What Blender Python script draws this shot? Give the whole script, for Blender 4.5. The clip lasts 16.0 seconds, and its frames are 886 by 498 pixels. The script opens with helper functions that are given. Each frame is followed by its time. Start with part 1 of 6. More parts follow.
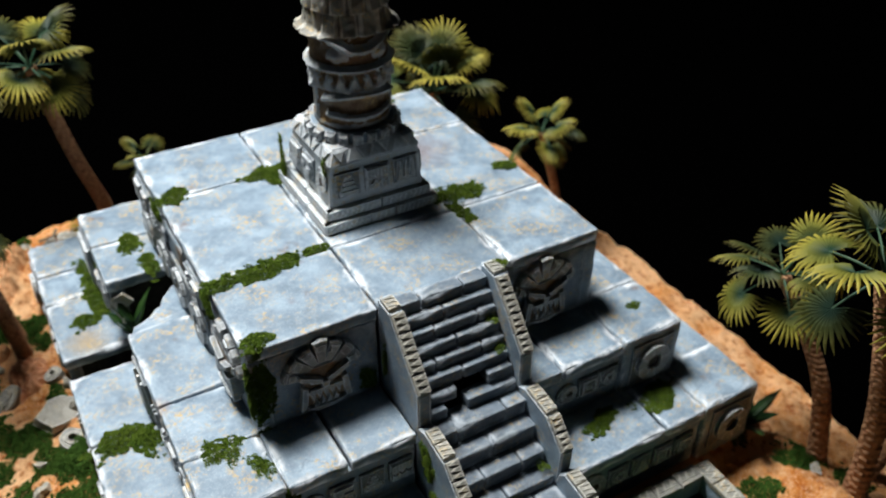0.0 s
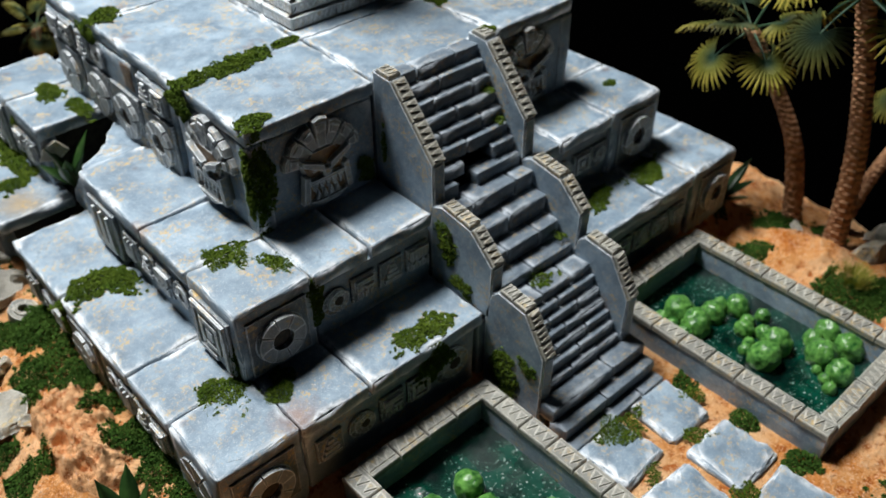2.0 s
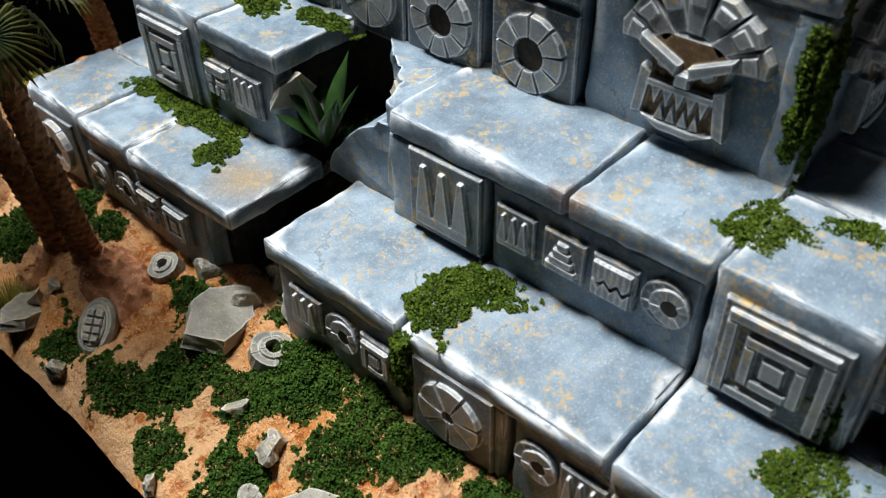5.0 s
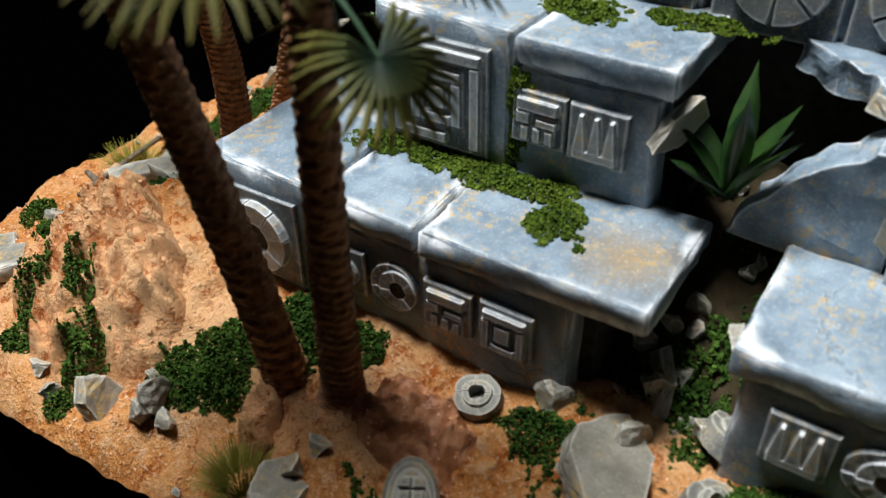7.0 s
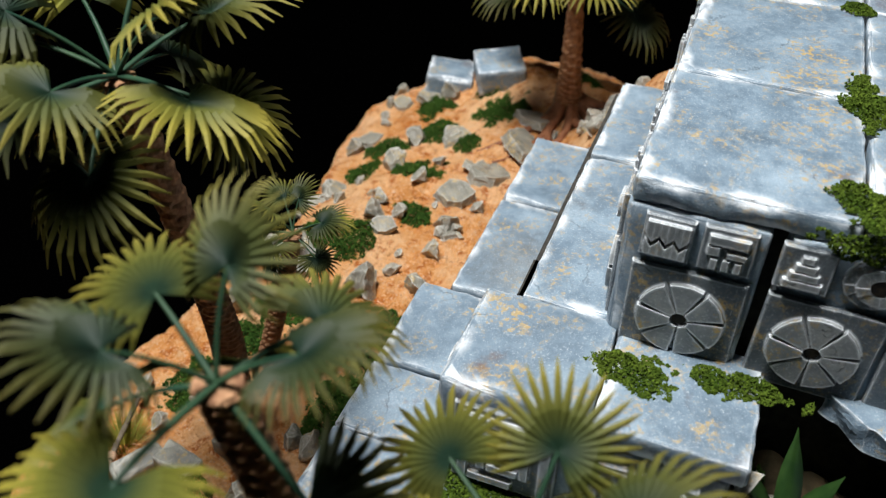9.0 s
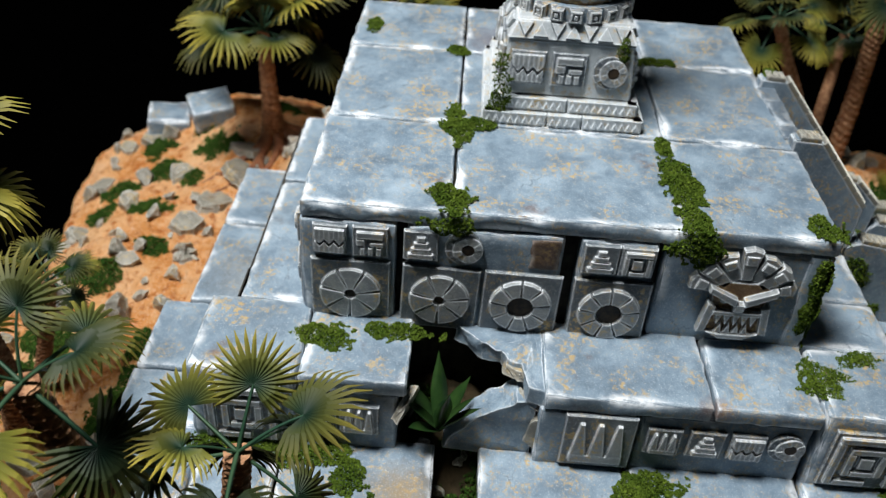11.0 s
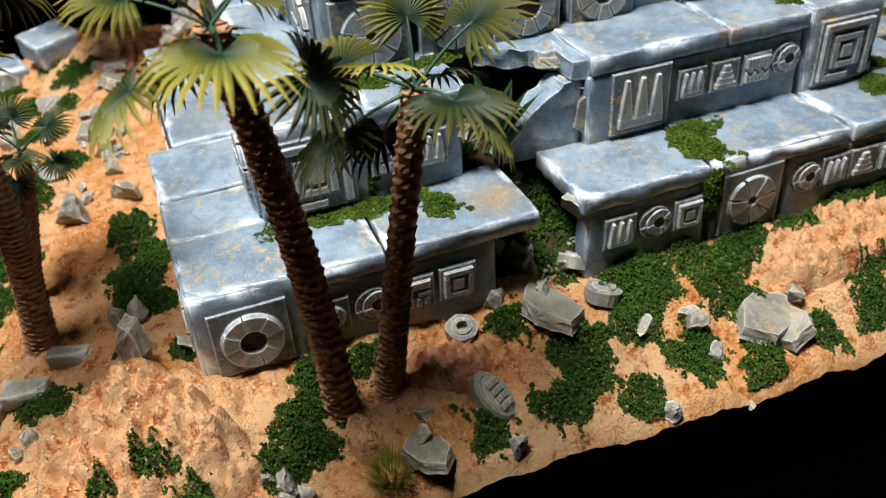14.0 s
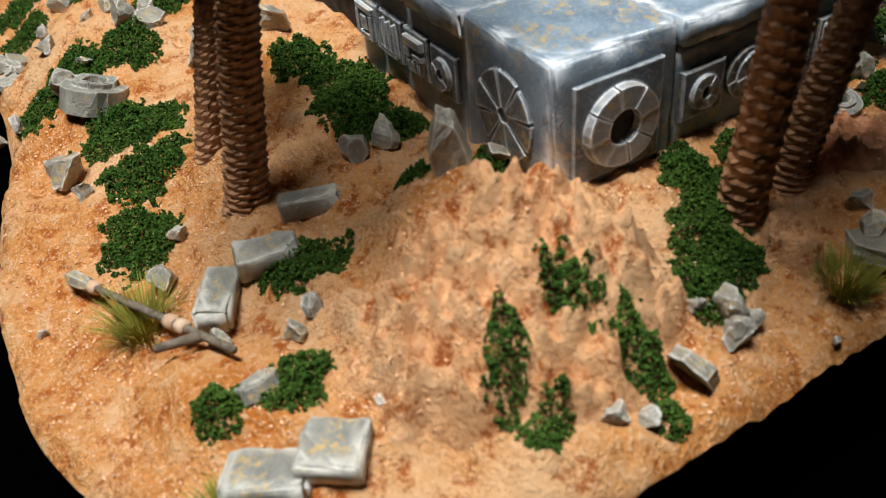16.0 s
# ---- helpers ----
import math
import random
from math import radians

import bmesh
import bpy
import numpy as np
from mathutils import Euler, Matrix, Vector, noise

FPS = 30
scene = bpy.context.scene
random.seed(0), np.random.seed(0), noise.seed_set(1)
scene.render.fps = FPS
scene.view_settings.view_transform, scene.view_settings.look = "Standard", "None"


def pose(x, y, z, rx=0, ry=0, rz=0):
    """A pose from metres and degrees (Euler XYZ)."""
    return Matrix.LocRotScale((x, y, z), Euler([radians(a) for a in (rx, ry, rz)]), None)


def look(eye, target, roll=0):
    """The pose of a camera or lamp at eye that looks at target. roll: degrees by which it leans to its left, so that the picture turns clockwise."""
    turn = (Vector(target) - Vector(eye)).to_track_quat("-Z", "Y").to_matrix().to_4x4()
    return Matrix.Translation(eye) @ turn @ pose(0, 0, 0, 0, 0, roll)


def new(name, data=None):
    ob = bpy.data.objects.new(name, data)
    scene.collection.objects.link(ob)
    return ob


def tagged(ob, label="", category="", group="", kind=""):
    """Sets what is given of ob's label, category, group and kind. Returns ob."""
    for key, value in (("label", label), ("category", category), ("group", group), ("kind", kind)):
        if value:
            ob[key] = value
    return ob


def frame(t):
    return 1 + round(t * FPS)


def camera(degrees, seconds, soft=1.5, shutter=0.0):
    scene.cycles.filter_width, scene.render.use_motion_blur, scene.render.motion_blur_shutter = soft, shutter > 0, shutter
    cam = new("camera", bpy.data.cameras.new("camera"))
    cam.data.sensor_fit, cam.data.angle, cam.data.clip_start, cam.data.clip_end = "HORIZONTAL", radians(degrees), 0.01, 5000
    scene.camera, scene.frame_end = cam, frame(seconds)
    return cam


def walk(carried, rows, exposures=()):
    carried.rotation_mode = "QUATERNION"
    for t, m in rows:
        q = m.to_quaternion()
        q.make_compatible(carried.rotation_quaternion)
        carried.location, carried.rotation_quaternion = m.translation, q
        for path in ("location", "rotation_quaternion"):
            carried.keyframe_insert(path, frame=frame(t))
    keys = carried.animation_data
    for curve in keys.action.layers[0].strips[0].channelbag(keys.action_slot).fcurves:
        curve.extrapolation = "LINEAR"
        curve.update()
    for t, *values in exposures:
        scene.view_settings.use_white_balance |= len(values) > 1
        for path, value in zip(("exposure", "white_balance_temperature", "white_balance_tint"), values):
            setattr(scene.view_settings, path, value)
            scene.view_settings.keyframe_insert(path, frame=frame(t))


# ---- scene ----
cam = camera(53.9, 16.0, soft=1.2)
PATH = [
    (0, (-0.1393, -0.3259, 0.3351), (-0.0175, -0.1166, 0.1580), 0.42),
    (0.5, (-0.1528, -0.3252, 0.3193), (-0.0188, -0.1268, 0.1386), 0.19),
    (1, (-0.1663, -0.3287, 0.3002), (-0.0244, -0.1385, 0.1167), -0.33),
    (1.5, (-0.1819, -0.3247, 0.2846), (-0.0322, -0.1436, 0.0980), -0.25),
    (2, (-0.2011, -0.3128, 0.2640), (-0.0449, -0.1397, 0.0753), -0.25),
    (2.5, (-0.2109, -0.2955, 0.2429), (-0.0518, -0.1285, 0.0511), 0.89),
    (3, (-0.2145, -0.2671, 0.2219), (-0.0556, -0.1022, 0.0282), 1.10),
    (3.5, (-0.2207, -0.2270, 0.2038), (-0.0632, -0.0645, 0.0069), 0.66),
    (4, (-0.2307, -0.1956, 0.1919), (-0.0705, -0.0331, -0.0028), -0.42),
    (4.2, (-0.2316, -0.1817, 0.1887), (-0.0723, -0.0196, -0.0070), -1.08),
    (6.3, (-0.2559, -0.0419, 0.1452), (-0.0637, 0.0963, -0.0390), -1.03),
    (6.5, (-0.2570, -0.0282, 0.1396), (-0.0631, 0.1076, -0.0446), -1.22),
    (7, (-0.2571, 0.0033, 0.1363), (-0.0562, 0.1359, -0.0429), -1.16),
    (7.5, (-0.2492, 0.0400, 0.1519), (-0.0462, 0.1592, -0.0341), -1.41),
    (8, (-0.2432, 0.0603, 0.1705), (-0.0334, 0.1730, -0.0120), -0.83),
    (8.5, (-0.2387, 0.0677, 0.1910), (-0.0209, 0.1674, 0.0104), 0.25),
    (9, (-0.2429, 0.0682, 0.2099), (-0.0192, 0.1482, 0.0267), 1.96),
    (9.5, (-0.2565, 0.0528, 0.2312), (-0.0276, 0.1129, 0.0469), 3.69),
    (10, (-0.2663, 0.0379, 0.2503), (-0.0339, 0.0771, 0.0647), 4.63),
    (10.2, (-0.2705, 0.0354, 0.2582), (-0.0372, 0.0662, 0.0720), 4.92),
    (12.3, (-0.3621, 0.0559, 0.2609), (-0.1153, 0.0082, 0.0972), 1.83),
    (12.5, (-0.3664, 0.0657, 0.2585), (-0.1211, 0.0100, 0.0950), 1.58),
    (13, (-0.3637, 0.0913, 0.2314), (-0.1245, 0.0213, 0.0643), -0.35),
    (13.5, (-0.3542, 0.1145, 0.2101), (-0.1193, 0.0365, 0.0407), -1.83),
    (14, (-0.3413, 0.1364, 0.1833), (-0.1109, 0.0569, 0.0084), -3.88),
    (14.5, (-0.3219, 0.1674, 0.1628), (-0.0984, 0.0804, -0.0174), -4.45),
    (15, (-0.3011, 0.1909, 0.1402), (-0.0838, 0.0982, -0.0448), -4.42),
    (15.5, (-0.2783, 0.2136, 0.1237), (-0.0655, 0.1116, -0.0614), -4.48),
    (16, (-0.2606, 0.2302, 0.1116), (-0.0516, 0.1213, -0.0740), -5.44),
]
cam.data.dof.use_dof, cam.data.dof.focus_distance, cam.data.dof.aperture_fstop = True, 0.230, 22.0
walk(cam, [(t, look(eye, target, roll)) for t, eye, target, roll in PATH],
     exposures=[(0, 0.0), (4.2, 0.0), (6.3, 0.0), (10.2, -0.40), (12.4, -0.36), (13.5, -0.05), (14.8, 0.08), (16, -0.12)])

# world: a dark room round a lit tabletop model
world = bpy.data.worlds.new("dark_room")
scene.world = world
world.use_nodes = True
world.node_tree.nodes["Background"].inputs[0].default_value = (0.62, 0.78, 1.0, 1)
world.node_tree.nodes["Background"].inputs[1].default_value = 0.004
lamp = new("photo_lamp", bpy.data.lights.new("photo_lamp", "AREA"))
lamp.data.shape, lamp.data.size = "DISK", 0.34
lamp.data.energy, lamp.data.color = 24.5, (0.98, 0.99, 0.98)
lamp.matrix_basis = look((-0.17, 0.32, 1.10), (-0.03, 0.0, 0.04))
scene.view_settings.exposure = 0.0

# ---------- materials ----------
def material(name, rough=0.6, spec=0.4, metal=0.0):
    m = bpy.data.materials.new(name)
    m.use_nodes = True
    b = m.node_tree.nodes["Principled BSDF"]
    b.inputs["Roughness"].default_value = rough
    b.inputs["Specular IOR Level"].default_value = spec
    b.inputs["Metallic"].default_value = metal
    return m, m.node_tree, b


def add_node(tree, kind, **values):
    n = tree.nodes.new(kind)
    for k, v in values.items():
        key = k.replace("_", " ")
        if key in n.inputs:
            n.inputs[key].default_value = v
    return n


def noise_tex(tree, scale, detail=4.0, rough=0.55, coords="Object"):
    tc = tree.nodes.new("ShaderNodeTexCoord")
    n = add_node(tree, "ShaderNodeTexNoise", Scale=scale, Detail=detail, Roughness=rough)
    if coords == "World":
        g = tree.nodes.new("ShaderNodeNewGeometry")
        tree.links.new(g.outputs["Position"], n.inputs["Vector"])
    else:
        tree.links.new(tc.outputs["Object"], n.inputs["Vector"])
    return n.outputs["Fac"]


def ramp(tree, fac, stops):
    r = tree.nodes.new("ShaderNodeValToRGB")
    while len(r.color_ramp.elements) < len(stops):
        r.color_ramp.elements.new(0.5)
    for e, (p, c) in zip(r.color_ramp.elements, stops):
        e.position = p
        e.color = (*c, 1) if len(c) == 3 else (c[0], c[0], c[0], 1)
    tree.links.new(fac, r.inputs["Fac"])
    return r.outputs["Color"]


def mix(tree, fac, a, b, mode="MIX"):
    m = tree.nodes.new("ShaderNodeMix")
    m.data_type, m.blend_type = "RGBA", mode
    for value, slot in ((fac, m.inputs["Factor"]), (a, m.inputs[6]), (b, m.inputs[7])):
        if isinstance(value, bpy.types.NodeSocket):
            tree.links.new(value, slot)
        elif isinstance(value, tuple):
            slot.default_value = (*value, 1)
        else:
            slot.default_value = value
    return m.outputs[2]


def math_node(tree, op, a, b=0.0):
    n = tree.nodes.new("ShaderNodeMath")
    n.operation = op
    n.use_clamp = True
    for value, slot in ((a, n.inputs[0]), (b, n.inputs[1])):
        if isinstance(value, bpy.types.NodeSocket):
            tree.links.new(value, slot)
        else:
            slot.default_value = value
    return n.outputs[0]


def bump(tree, bsdf, height, strength, distance):
    n = add_node(tree, "ShaderNodeBump", Strength=strength, Distance=distance)
    tree.links.new(height, n.inputs["Height"])
    tree.links.new(n.outputs["Normal"], bsdf.inputs["Normal"])
    return n


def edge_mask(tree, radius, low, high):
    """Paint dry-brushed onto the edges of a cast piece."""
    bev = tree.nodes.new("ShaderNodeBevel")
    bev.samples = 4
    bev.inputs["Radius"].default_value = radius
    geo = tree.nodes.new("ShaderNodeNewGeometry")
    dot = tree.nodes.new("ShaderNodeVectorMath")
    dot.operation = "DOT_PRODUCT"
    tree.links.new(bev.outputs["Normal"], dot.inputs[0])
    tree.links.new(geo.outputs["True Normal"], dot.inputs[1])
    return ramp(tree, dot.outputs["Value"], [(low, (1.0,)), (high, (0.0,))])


# spilt washes of rust and umber: centre, reach, colour
STAINS = [((0.046, 0.020, 0.112), 0.026, (0.20, 0.150, 0.150)), ((-0.110, -0.139, 0.037), 0.013, (0.24, 0.115, 0.070)),
          ((-0.115, -0.049, 0.066), 0.008, (0.26, 0.120, 0.055)), ((-0.030, 0.115, 0.050), 0.030, (0.20, 0.180, 0.150)), ((-0.130, 0.045, 0.037), 0.015, (0.34, 0.235, 0.110))]


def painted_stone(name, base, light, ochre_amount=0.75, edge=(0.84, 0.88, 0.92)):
    m, t, b = material(name, 0.42, 0.45)
    rnd = t.nodes.new("ShaderNodeObjectInfo").outputs["Random"]
    big = noise_tex(t, 62, 4, 0.6, "World")
    mid = noise_tex(t, 300, 6, 0.68, "World")
    fine = noise_tex(t, 1700, 4, 0.7, "World")
    dark = tuple(c * 0.68 for c in base)
    col = ramp(t, big, [(0.28, dark), (0.47, base), (0.70, light)])
    col = mix(t, ramp(t, mid, [(0.45, (0.0,)), (0.72, (0.55,))]), col, light)
    col = mix(t, ramp(t, mid, [(0.28, (0.45,)), (0.44, (0.0,))]), col, dark)
    col = mix(t, ramp(t, rnd, [(0.0, (0.0,)), (1.0, (0.30,))]), col, dark)
    oc = noise_tex(t, 75, 8, 0.80, "World")
    oc2 = math_node(t, "MULTIPLY", ramp(t, oc, [(0.49, (0.0,)), (0.60, (1.0,))]), ramp(t, noise_tex(t, 620, 3, 0.6, "World"), [(0.48, (0.0,)), (0.58, (1.0,))]))
    col = mix(t, math_node(t, "MULTIPLY", oc2, ochre_amount), col, (0.56, 0.37, 0.11))
    rust = noise_tex(t, 34, 5, 0.7, "World")
    col = mix(t, ramp(t, rust, [(0.63, (0.0,)), (0.72, (0.65,))]), col, (0.15, 0.070, 0.035))
    for centre, reach, tint in STAINS:
        near = t.nodes.new("ShaderNodeVectorMath")
        near.operation = "DISTANCE"
        near.inputs[1].default_value = centre
        t.links.new(t.nodes.new("ShaderNodeNewGeometry").outputs["Position"], near.inputs[0])
        ragged = math_node(t, "ADD", math_node(t, "MULTIPLY", near.outputs["Value"], 0.5 / reach), math_node(t, "MULTIPLY", mid, 0.55))
        col = mix(t, ramp(t, ragged, [(0.30, (0.75,)), (0.72, (0.0,))]), col, tint)
    col = mix(t, ramp(t, fine, [(0.56, (0.0,)), (0.72, (0.50,))]), col, edge)
    col = mix(t, ramp(t, fine, [(0.28, (0.55,)), (0.42, (0.0,))]), col, dark)
    warp = t.nodes.new("ShaderNodeVectorMath")
    warp.operation = "MULTIPLY_ADD"
    spot = t.nodes.new("ShaderNodeNewGeometry").outputs["Position"]
    jitter = add_node(t, "ShaderNodeTexNoise", Scale=110.0, Detail=4.0, Roughness=0.6)
    t.links.new(spot, jitter.inputs["Vector"])
    t.links.new(jitter.outputs["Color"], warp.inputs[0])
    warp.inputs[1].default_value = (0.012, 0.012, 0.012)
    t.links.new(spot, warp.inputs[2])
    web = t.nodes.new("ShaderNodeTexVoronoi")
    web.feature = "DISTANCE_TO_EDGE"
    web.inputs["Scale"].default_value = 38.0
    t.links.new(warp.outputs["Vector"], web.inputs["Vector"])
    crack = math_node(t, "MULTIPLY", ramp(t, web.outputs["Distance"], [(0.004, (0.35,)), (0.012, (0.0,))]), ramp(t, big, [(0.56, (0.0,)), (0.61, (1.0,))]))
    col = mix(t, crack, col, tuple(c * 0.22 for c in base))
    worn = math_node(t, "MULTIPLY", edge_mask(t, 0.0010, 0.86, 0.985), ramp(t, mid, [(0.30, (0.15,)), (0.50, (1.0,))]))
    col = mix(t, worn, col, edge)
    t.links.new(col, b.inputs["Base Color"])
    t.links.new(ramp(t, mid, [(0.3, (0.30,)), (0.7, (0.52,))]), b.inputs["Roughness"])
    bump(t, b, math_node(t, "SUBTRACT", mix(t, 0.45, mid, fine), crack), 0.60, 0.0008)
    return m


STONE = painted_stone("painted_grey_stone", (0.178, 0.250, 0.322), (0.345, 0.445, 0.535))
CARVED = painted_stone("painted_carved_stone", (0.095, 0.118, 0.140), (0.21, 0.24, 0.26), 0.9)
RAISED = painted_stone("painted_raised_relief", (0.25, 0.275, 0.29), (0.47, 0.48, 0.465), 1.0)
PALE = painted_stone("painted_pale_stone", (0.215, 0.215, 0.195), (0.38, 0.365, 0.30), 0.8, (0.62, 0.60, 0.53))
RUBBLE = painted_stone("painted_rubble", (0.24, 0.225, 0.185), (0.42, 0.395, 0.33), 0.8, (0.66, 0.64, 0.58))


def sand_material(name="orange_sand", pale=0.0):
    m, t, b = material(name, 0.85, 0.15)
    big = noise_tex(t, 26, 4, 0.6, "World")
    mid = noise_tex(t, 185, 7, 0.68, "World")
    fine = noise_tex(t, 950, 4, 0.75, "World")
    col = ramp(t, big, [(0.30, (0.62, 0.195, 0.030)), (0.45, (0.80, 0.350, 0.108)), (0.60, (0.92, 0.540, 0.270))])
    col = mix(t, pale, col, (0.95, 0.53, 0.27))
    # shade painted into the sand: deep orange in bump hollows, peach on crests
    col = mix(t, ramp(t, mid, [(0.38, (0.90,)), (0.48, (0.0,))]), col, (0.46, 0.105, 0.010))
    col = mix(t, ramp(t, mid, [(0.54, (0.0,)), (0.66, (0.85,))]), col, (0.90, 0.56, 0.31))
    col = mix(t, ramp(t, fine, [(0.53, (0.0,)), (0.62, (0.90,))]), col, (0.93, 0.57, 0.31))
    col = mix(t, ramp(t, fine, [(0.31, (0.50,)), (0.40, (0.0,))]), col, (0.42, 0.100, 0.012))
    t.links.new(col, b.inputs["Base Color"])
    bump(t, b, mix(t, 0.35, mid, fine), 1.0, 0.0046)
    return m


def simple_noise(name, c1, c2, scale, rough=0.6, spec=0.4, island=False, bumpy=0.3, dist=0.0005):
    m, t, b = material(name, rough, spec)
    n = noise_tex(t, scale, 4, 0.6, "World")
    col = ramp(t, n, [(0.32, c1), (0.68, c2)])
    if island:
        r = t.nodes.new("ShaderNodeNewGeometry").outputs["Random Per Island"]
        col = mix(t, ramp(t, r, [(0.0, (0.0,)), (1.0, (0.7,))]), col, tuple(c * 0.35 for c in c1))
        col = mix(t, ramp(t, r, [(0.85, (0.0,)), (1.0, (0.6,))]), col, tuple(min(1, c * 1.7) for c in c2))
    t.links.new(col, b.inputs["Base Color"])
    bump(t, b, n, bumpy, dist)
    return m


SAND = sand_material()
PLASTER = sand_material("pale_peach_plaster", 0.60)
MOSS = simple_noise("green_flock_moss", (0.050, 0.095, 0.010), (0.125, 0.18, 0.022), 120, 0.9, 0.1, True)
GROUND_MOSS = simple_noise("dark_green_flock", (0.030, 0.080, 0.012), (0.075, 0.140, 0.022), 90, 0.9, 0.1, True)
TUFT = simple_noise("yellow_green_static_grass", (0.20, 0.20, 0.03), (0.36, 0.33, 0.06), 200, 0.8, 0.15)
TRUNK = simple_noise("brown_palm_trunk", (0.190, 0.082, 0.040), (0.54, 0.295, 0.155), 420, 0.7, 0.25, False, 0.5, 0.0008)


def leaf_material():
    """Airbrushed plastic leaf: dark green at the hub, yellow-olive at the tips."""
    m, t, b = material("olive_palm_leaf", 0.6, 0.25)
    tc = t.nodes.new("ShaderNodeTexCoord")
    far = t.nodes.new("ShaderNodeVectorMath")
    far.operation = "DISTANCE"
    far.inputs[1].default_value = (0.026, 0.0, 0.0033)
    t.links.new(tc.outputs["Object"], far.inputs[0])
    reach = math_node(t, "MULTIPLY", far.outputs["Value"], 42.0)
    n = noise_tex(t, 45, 4, 0.6, "World")
    dark = ramp(t, reach, [(0.15, (0.006, 0.020, 0.012)), (0.50, (0.036, 0.044, 0.010)), (0.95, (0.125, 0.105, 0.022))])
    gold = ramp(t, reach, [(0.10, (0.014, 0.040, 0.020)), (0.40, (0.160, 0.160, 0.022)), (0.85, (0.480, 0.390, 0.060))])
    rnd = t.nodes.new("ShaderNodeObjectInfo").outputs["Random"]
    col = mix(t, ramp(t, rnd, [(0.25, (0.0,)), (0.95, (1.0,))]), dark, gold)
    col = mix(t, ramp(t, n, [(0.45, (0.0,)), (0.70, (0.30,))]), col, (0.030, 0.060, 0.030))
    t.links.new(col, b.inputs["Base Color"])
    bump(t, b, n, 0.3, 0.0005)
    return m


FROND = leaf_material()
STALK = simple_noise("teal_green_stalk", (0.012, 0.050, 0.030), (0.045, 0.095, 0.045), 60, 0.5, 0.35)
AGAVE = simple_noise("dark_green_succulent", (0.005, 0.024, 0.007), (0.032, 0.075, 0.016), 110, 0.35, 0.5)
BULB = simple_noise("bright_green_bulb", (0.008, 0.075, 0.014), (0.15, 0.36, 0.075), 420, 0.28, 0.5, False, 0.6, 0.0008)
WOOD = simple_noise("weathered_wood", (0.10, 0.075, 0.05), (0.24, 0.20, 0.15), 500, 0.8, 0.2)
CLAY = simple_noise("terracotta_shard", (0.50, 0.29, 0.17), (0.72, 0.54, 0.38), 240, 0.7, 0.25)
GRIT = simple_noise("pale_grit", (0.68, 0.33, 0.15), (0.90, 0.62, 0.42), 300, 0.85, 0.15)
ROOT = simple_noise("reddish_root", (0.16, 0.055, 0.025), (0.36, 0.15, 0.07), 260, 0.6, 0.3)
BLACK, _t, _b = material("black_cloth", 1.0, 0.0)
_b.inputs["Base Color"].default_value = (0.0003, 0.0003, 0.0003, 1)
CORE = simple_noise("dark_grout", (0.030, 0.028, 0.026), (0.075, 0.068, 0.058), 300, 0.9, 0.1)

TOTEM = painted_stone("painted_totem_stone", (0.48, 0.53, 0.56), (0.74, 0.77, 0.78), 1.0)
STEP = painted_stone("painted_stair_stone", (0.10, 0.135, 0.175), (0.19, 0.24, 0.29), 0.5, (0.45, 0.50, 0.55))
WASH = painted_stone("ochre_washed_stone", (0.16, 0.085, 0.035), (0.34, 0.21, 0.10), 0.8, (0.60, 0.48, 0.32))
# near-black colour standing in for the shade inside carved holes
HOLE_SHADE = simple_noise("painted_hole_shade", (0.012, 0.010, 0.009), (0.060, 0.038, 0.020), 500, 0.6, 0.3)
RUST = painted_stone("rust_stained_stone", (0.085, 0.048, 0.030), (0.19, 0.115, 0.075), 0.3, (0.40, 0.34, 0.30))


def water_material():
    m, t, b = material("dark_green_resin_water", 0.06, 0.6)
    n = noise_tex(t, 70, 4, 0.6, "World")
    f = noise_tex(t, 700, 4, 0.7, "World")
    col = ramp(t, n, [(0.38, (0.0008, 0.006, 0.005)), (0.66, (0.002, 0.050, 0.030))])
    foam = math_node(t, "MULTIPLY", ramp(t, f, [(0.60, (0.0,)), (0.66, (1.0,))]), ramp(t, n, [(0.42, (0.0,)), (0.58, (0.8,))]))
    col = mix(t, foam, col, (0.55, 0.68, 0.62))
    t.links.new(col, b.inputs["Base Color"])
    bump(t, b, f, 0.25, 0.0006)
    return m


WATER = water_material()

# ---------- building helpers ----------
rng = random.Random(7)


def world_of(ob):
    return (world_of(ob.parent) if ob.parent else Matrix()) @ ob.matrix_basis


def to_mesh(name, bm, mat, smooth=False):
    me = bpy.data.meshes.new(name)
    bm.to_mesh(me)
    bm.free()
    me.materials.append(mat)
    if smooth:
        me.shade_smooth()
    return me


def array_mesh(name, verts, faces, mat, smooth=False):
    me = bpy.data.meshes.new(name)
    me.from_pydata([tuple(v) for v in verts], [], [tuple(f) for f in faces])
    me.materials.append(mat)
    if smooth:
        me.shade_smooth()
    me.update()
    return me


def part(name, mesh, parent, m=None, label=""):
    """A mesh at the world pose m, as a child of parent."""
    ob = new(name, mesh)
    ob.parent = parent
    ob.matrix_basis = world_of(parent).inverted() @ (m if m is not None else Matrix())
    return tagged(ob, label)


def thing(name, place, label, category, group="", kind=""):
    ob = new(name)
    ob.empty_display_size = 0.01
    ob.matrix_basis = Matrix.Translation(place)
    return tagged(ob, label, category, group, kind)


def ticks(half, r, cell):
    inner = half - r
    n = max(1, round(2 * inner / cell))
    return [-half, -half + 0.3 * r] + [-inner + 2 * inner * i / n for i in range(n + 1)] + [half - 0.3 * r, half]


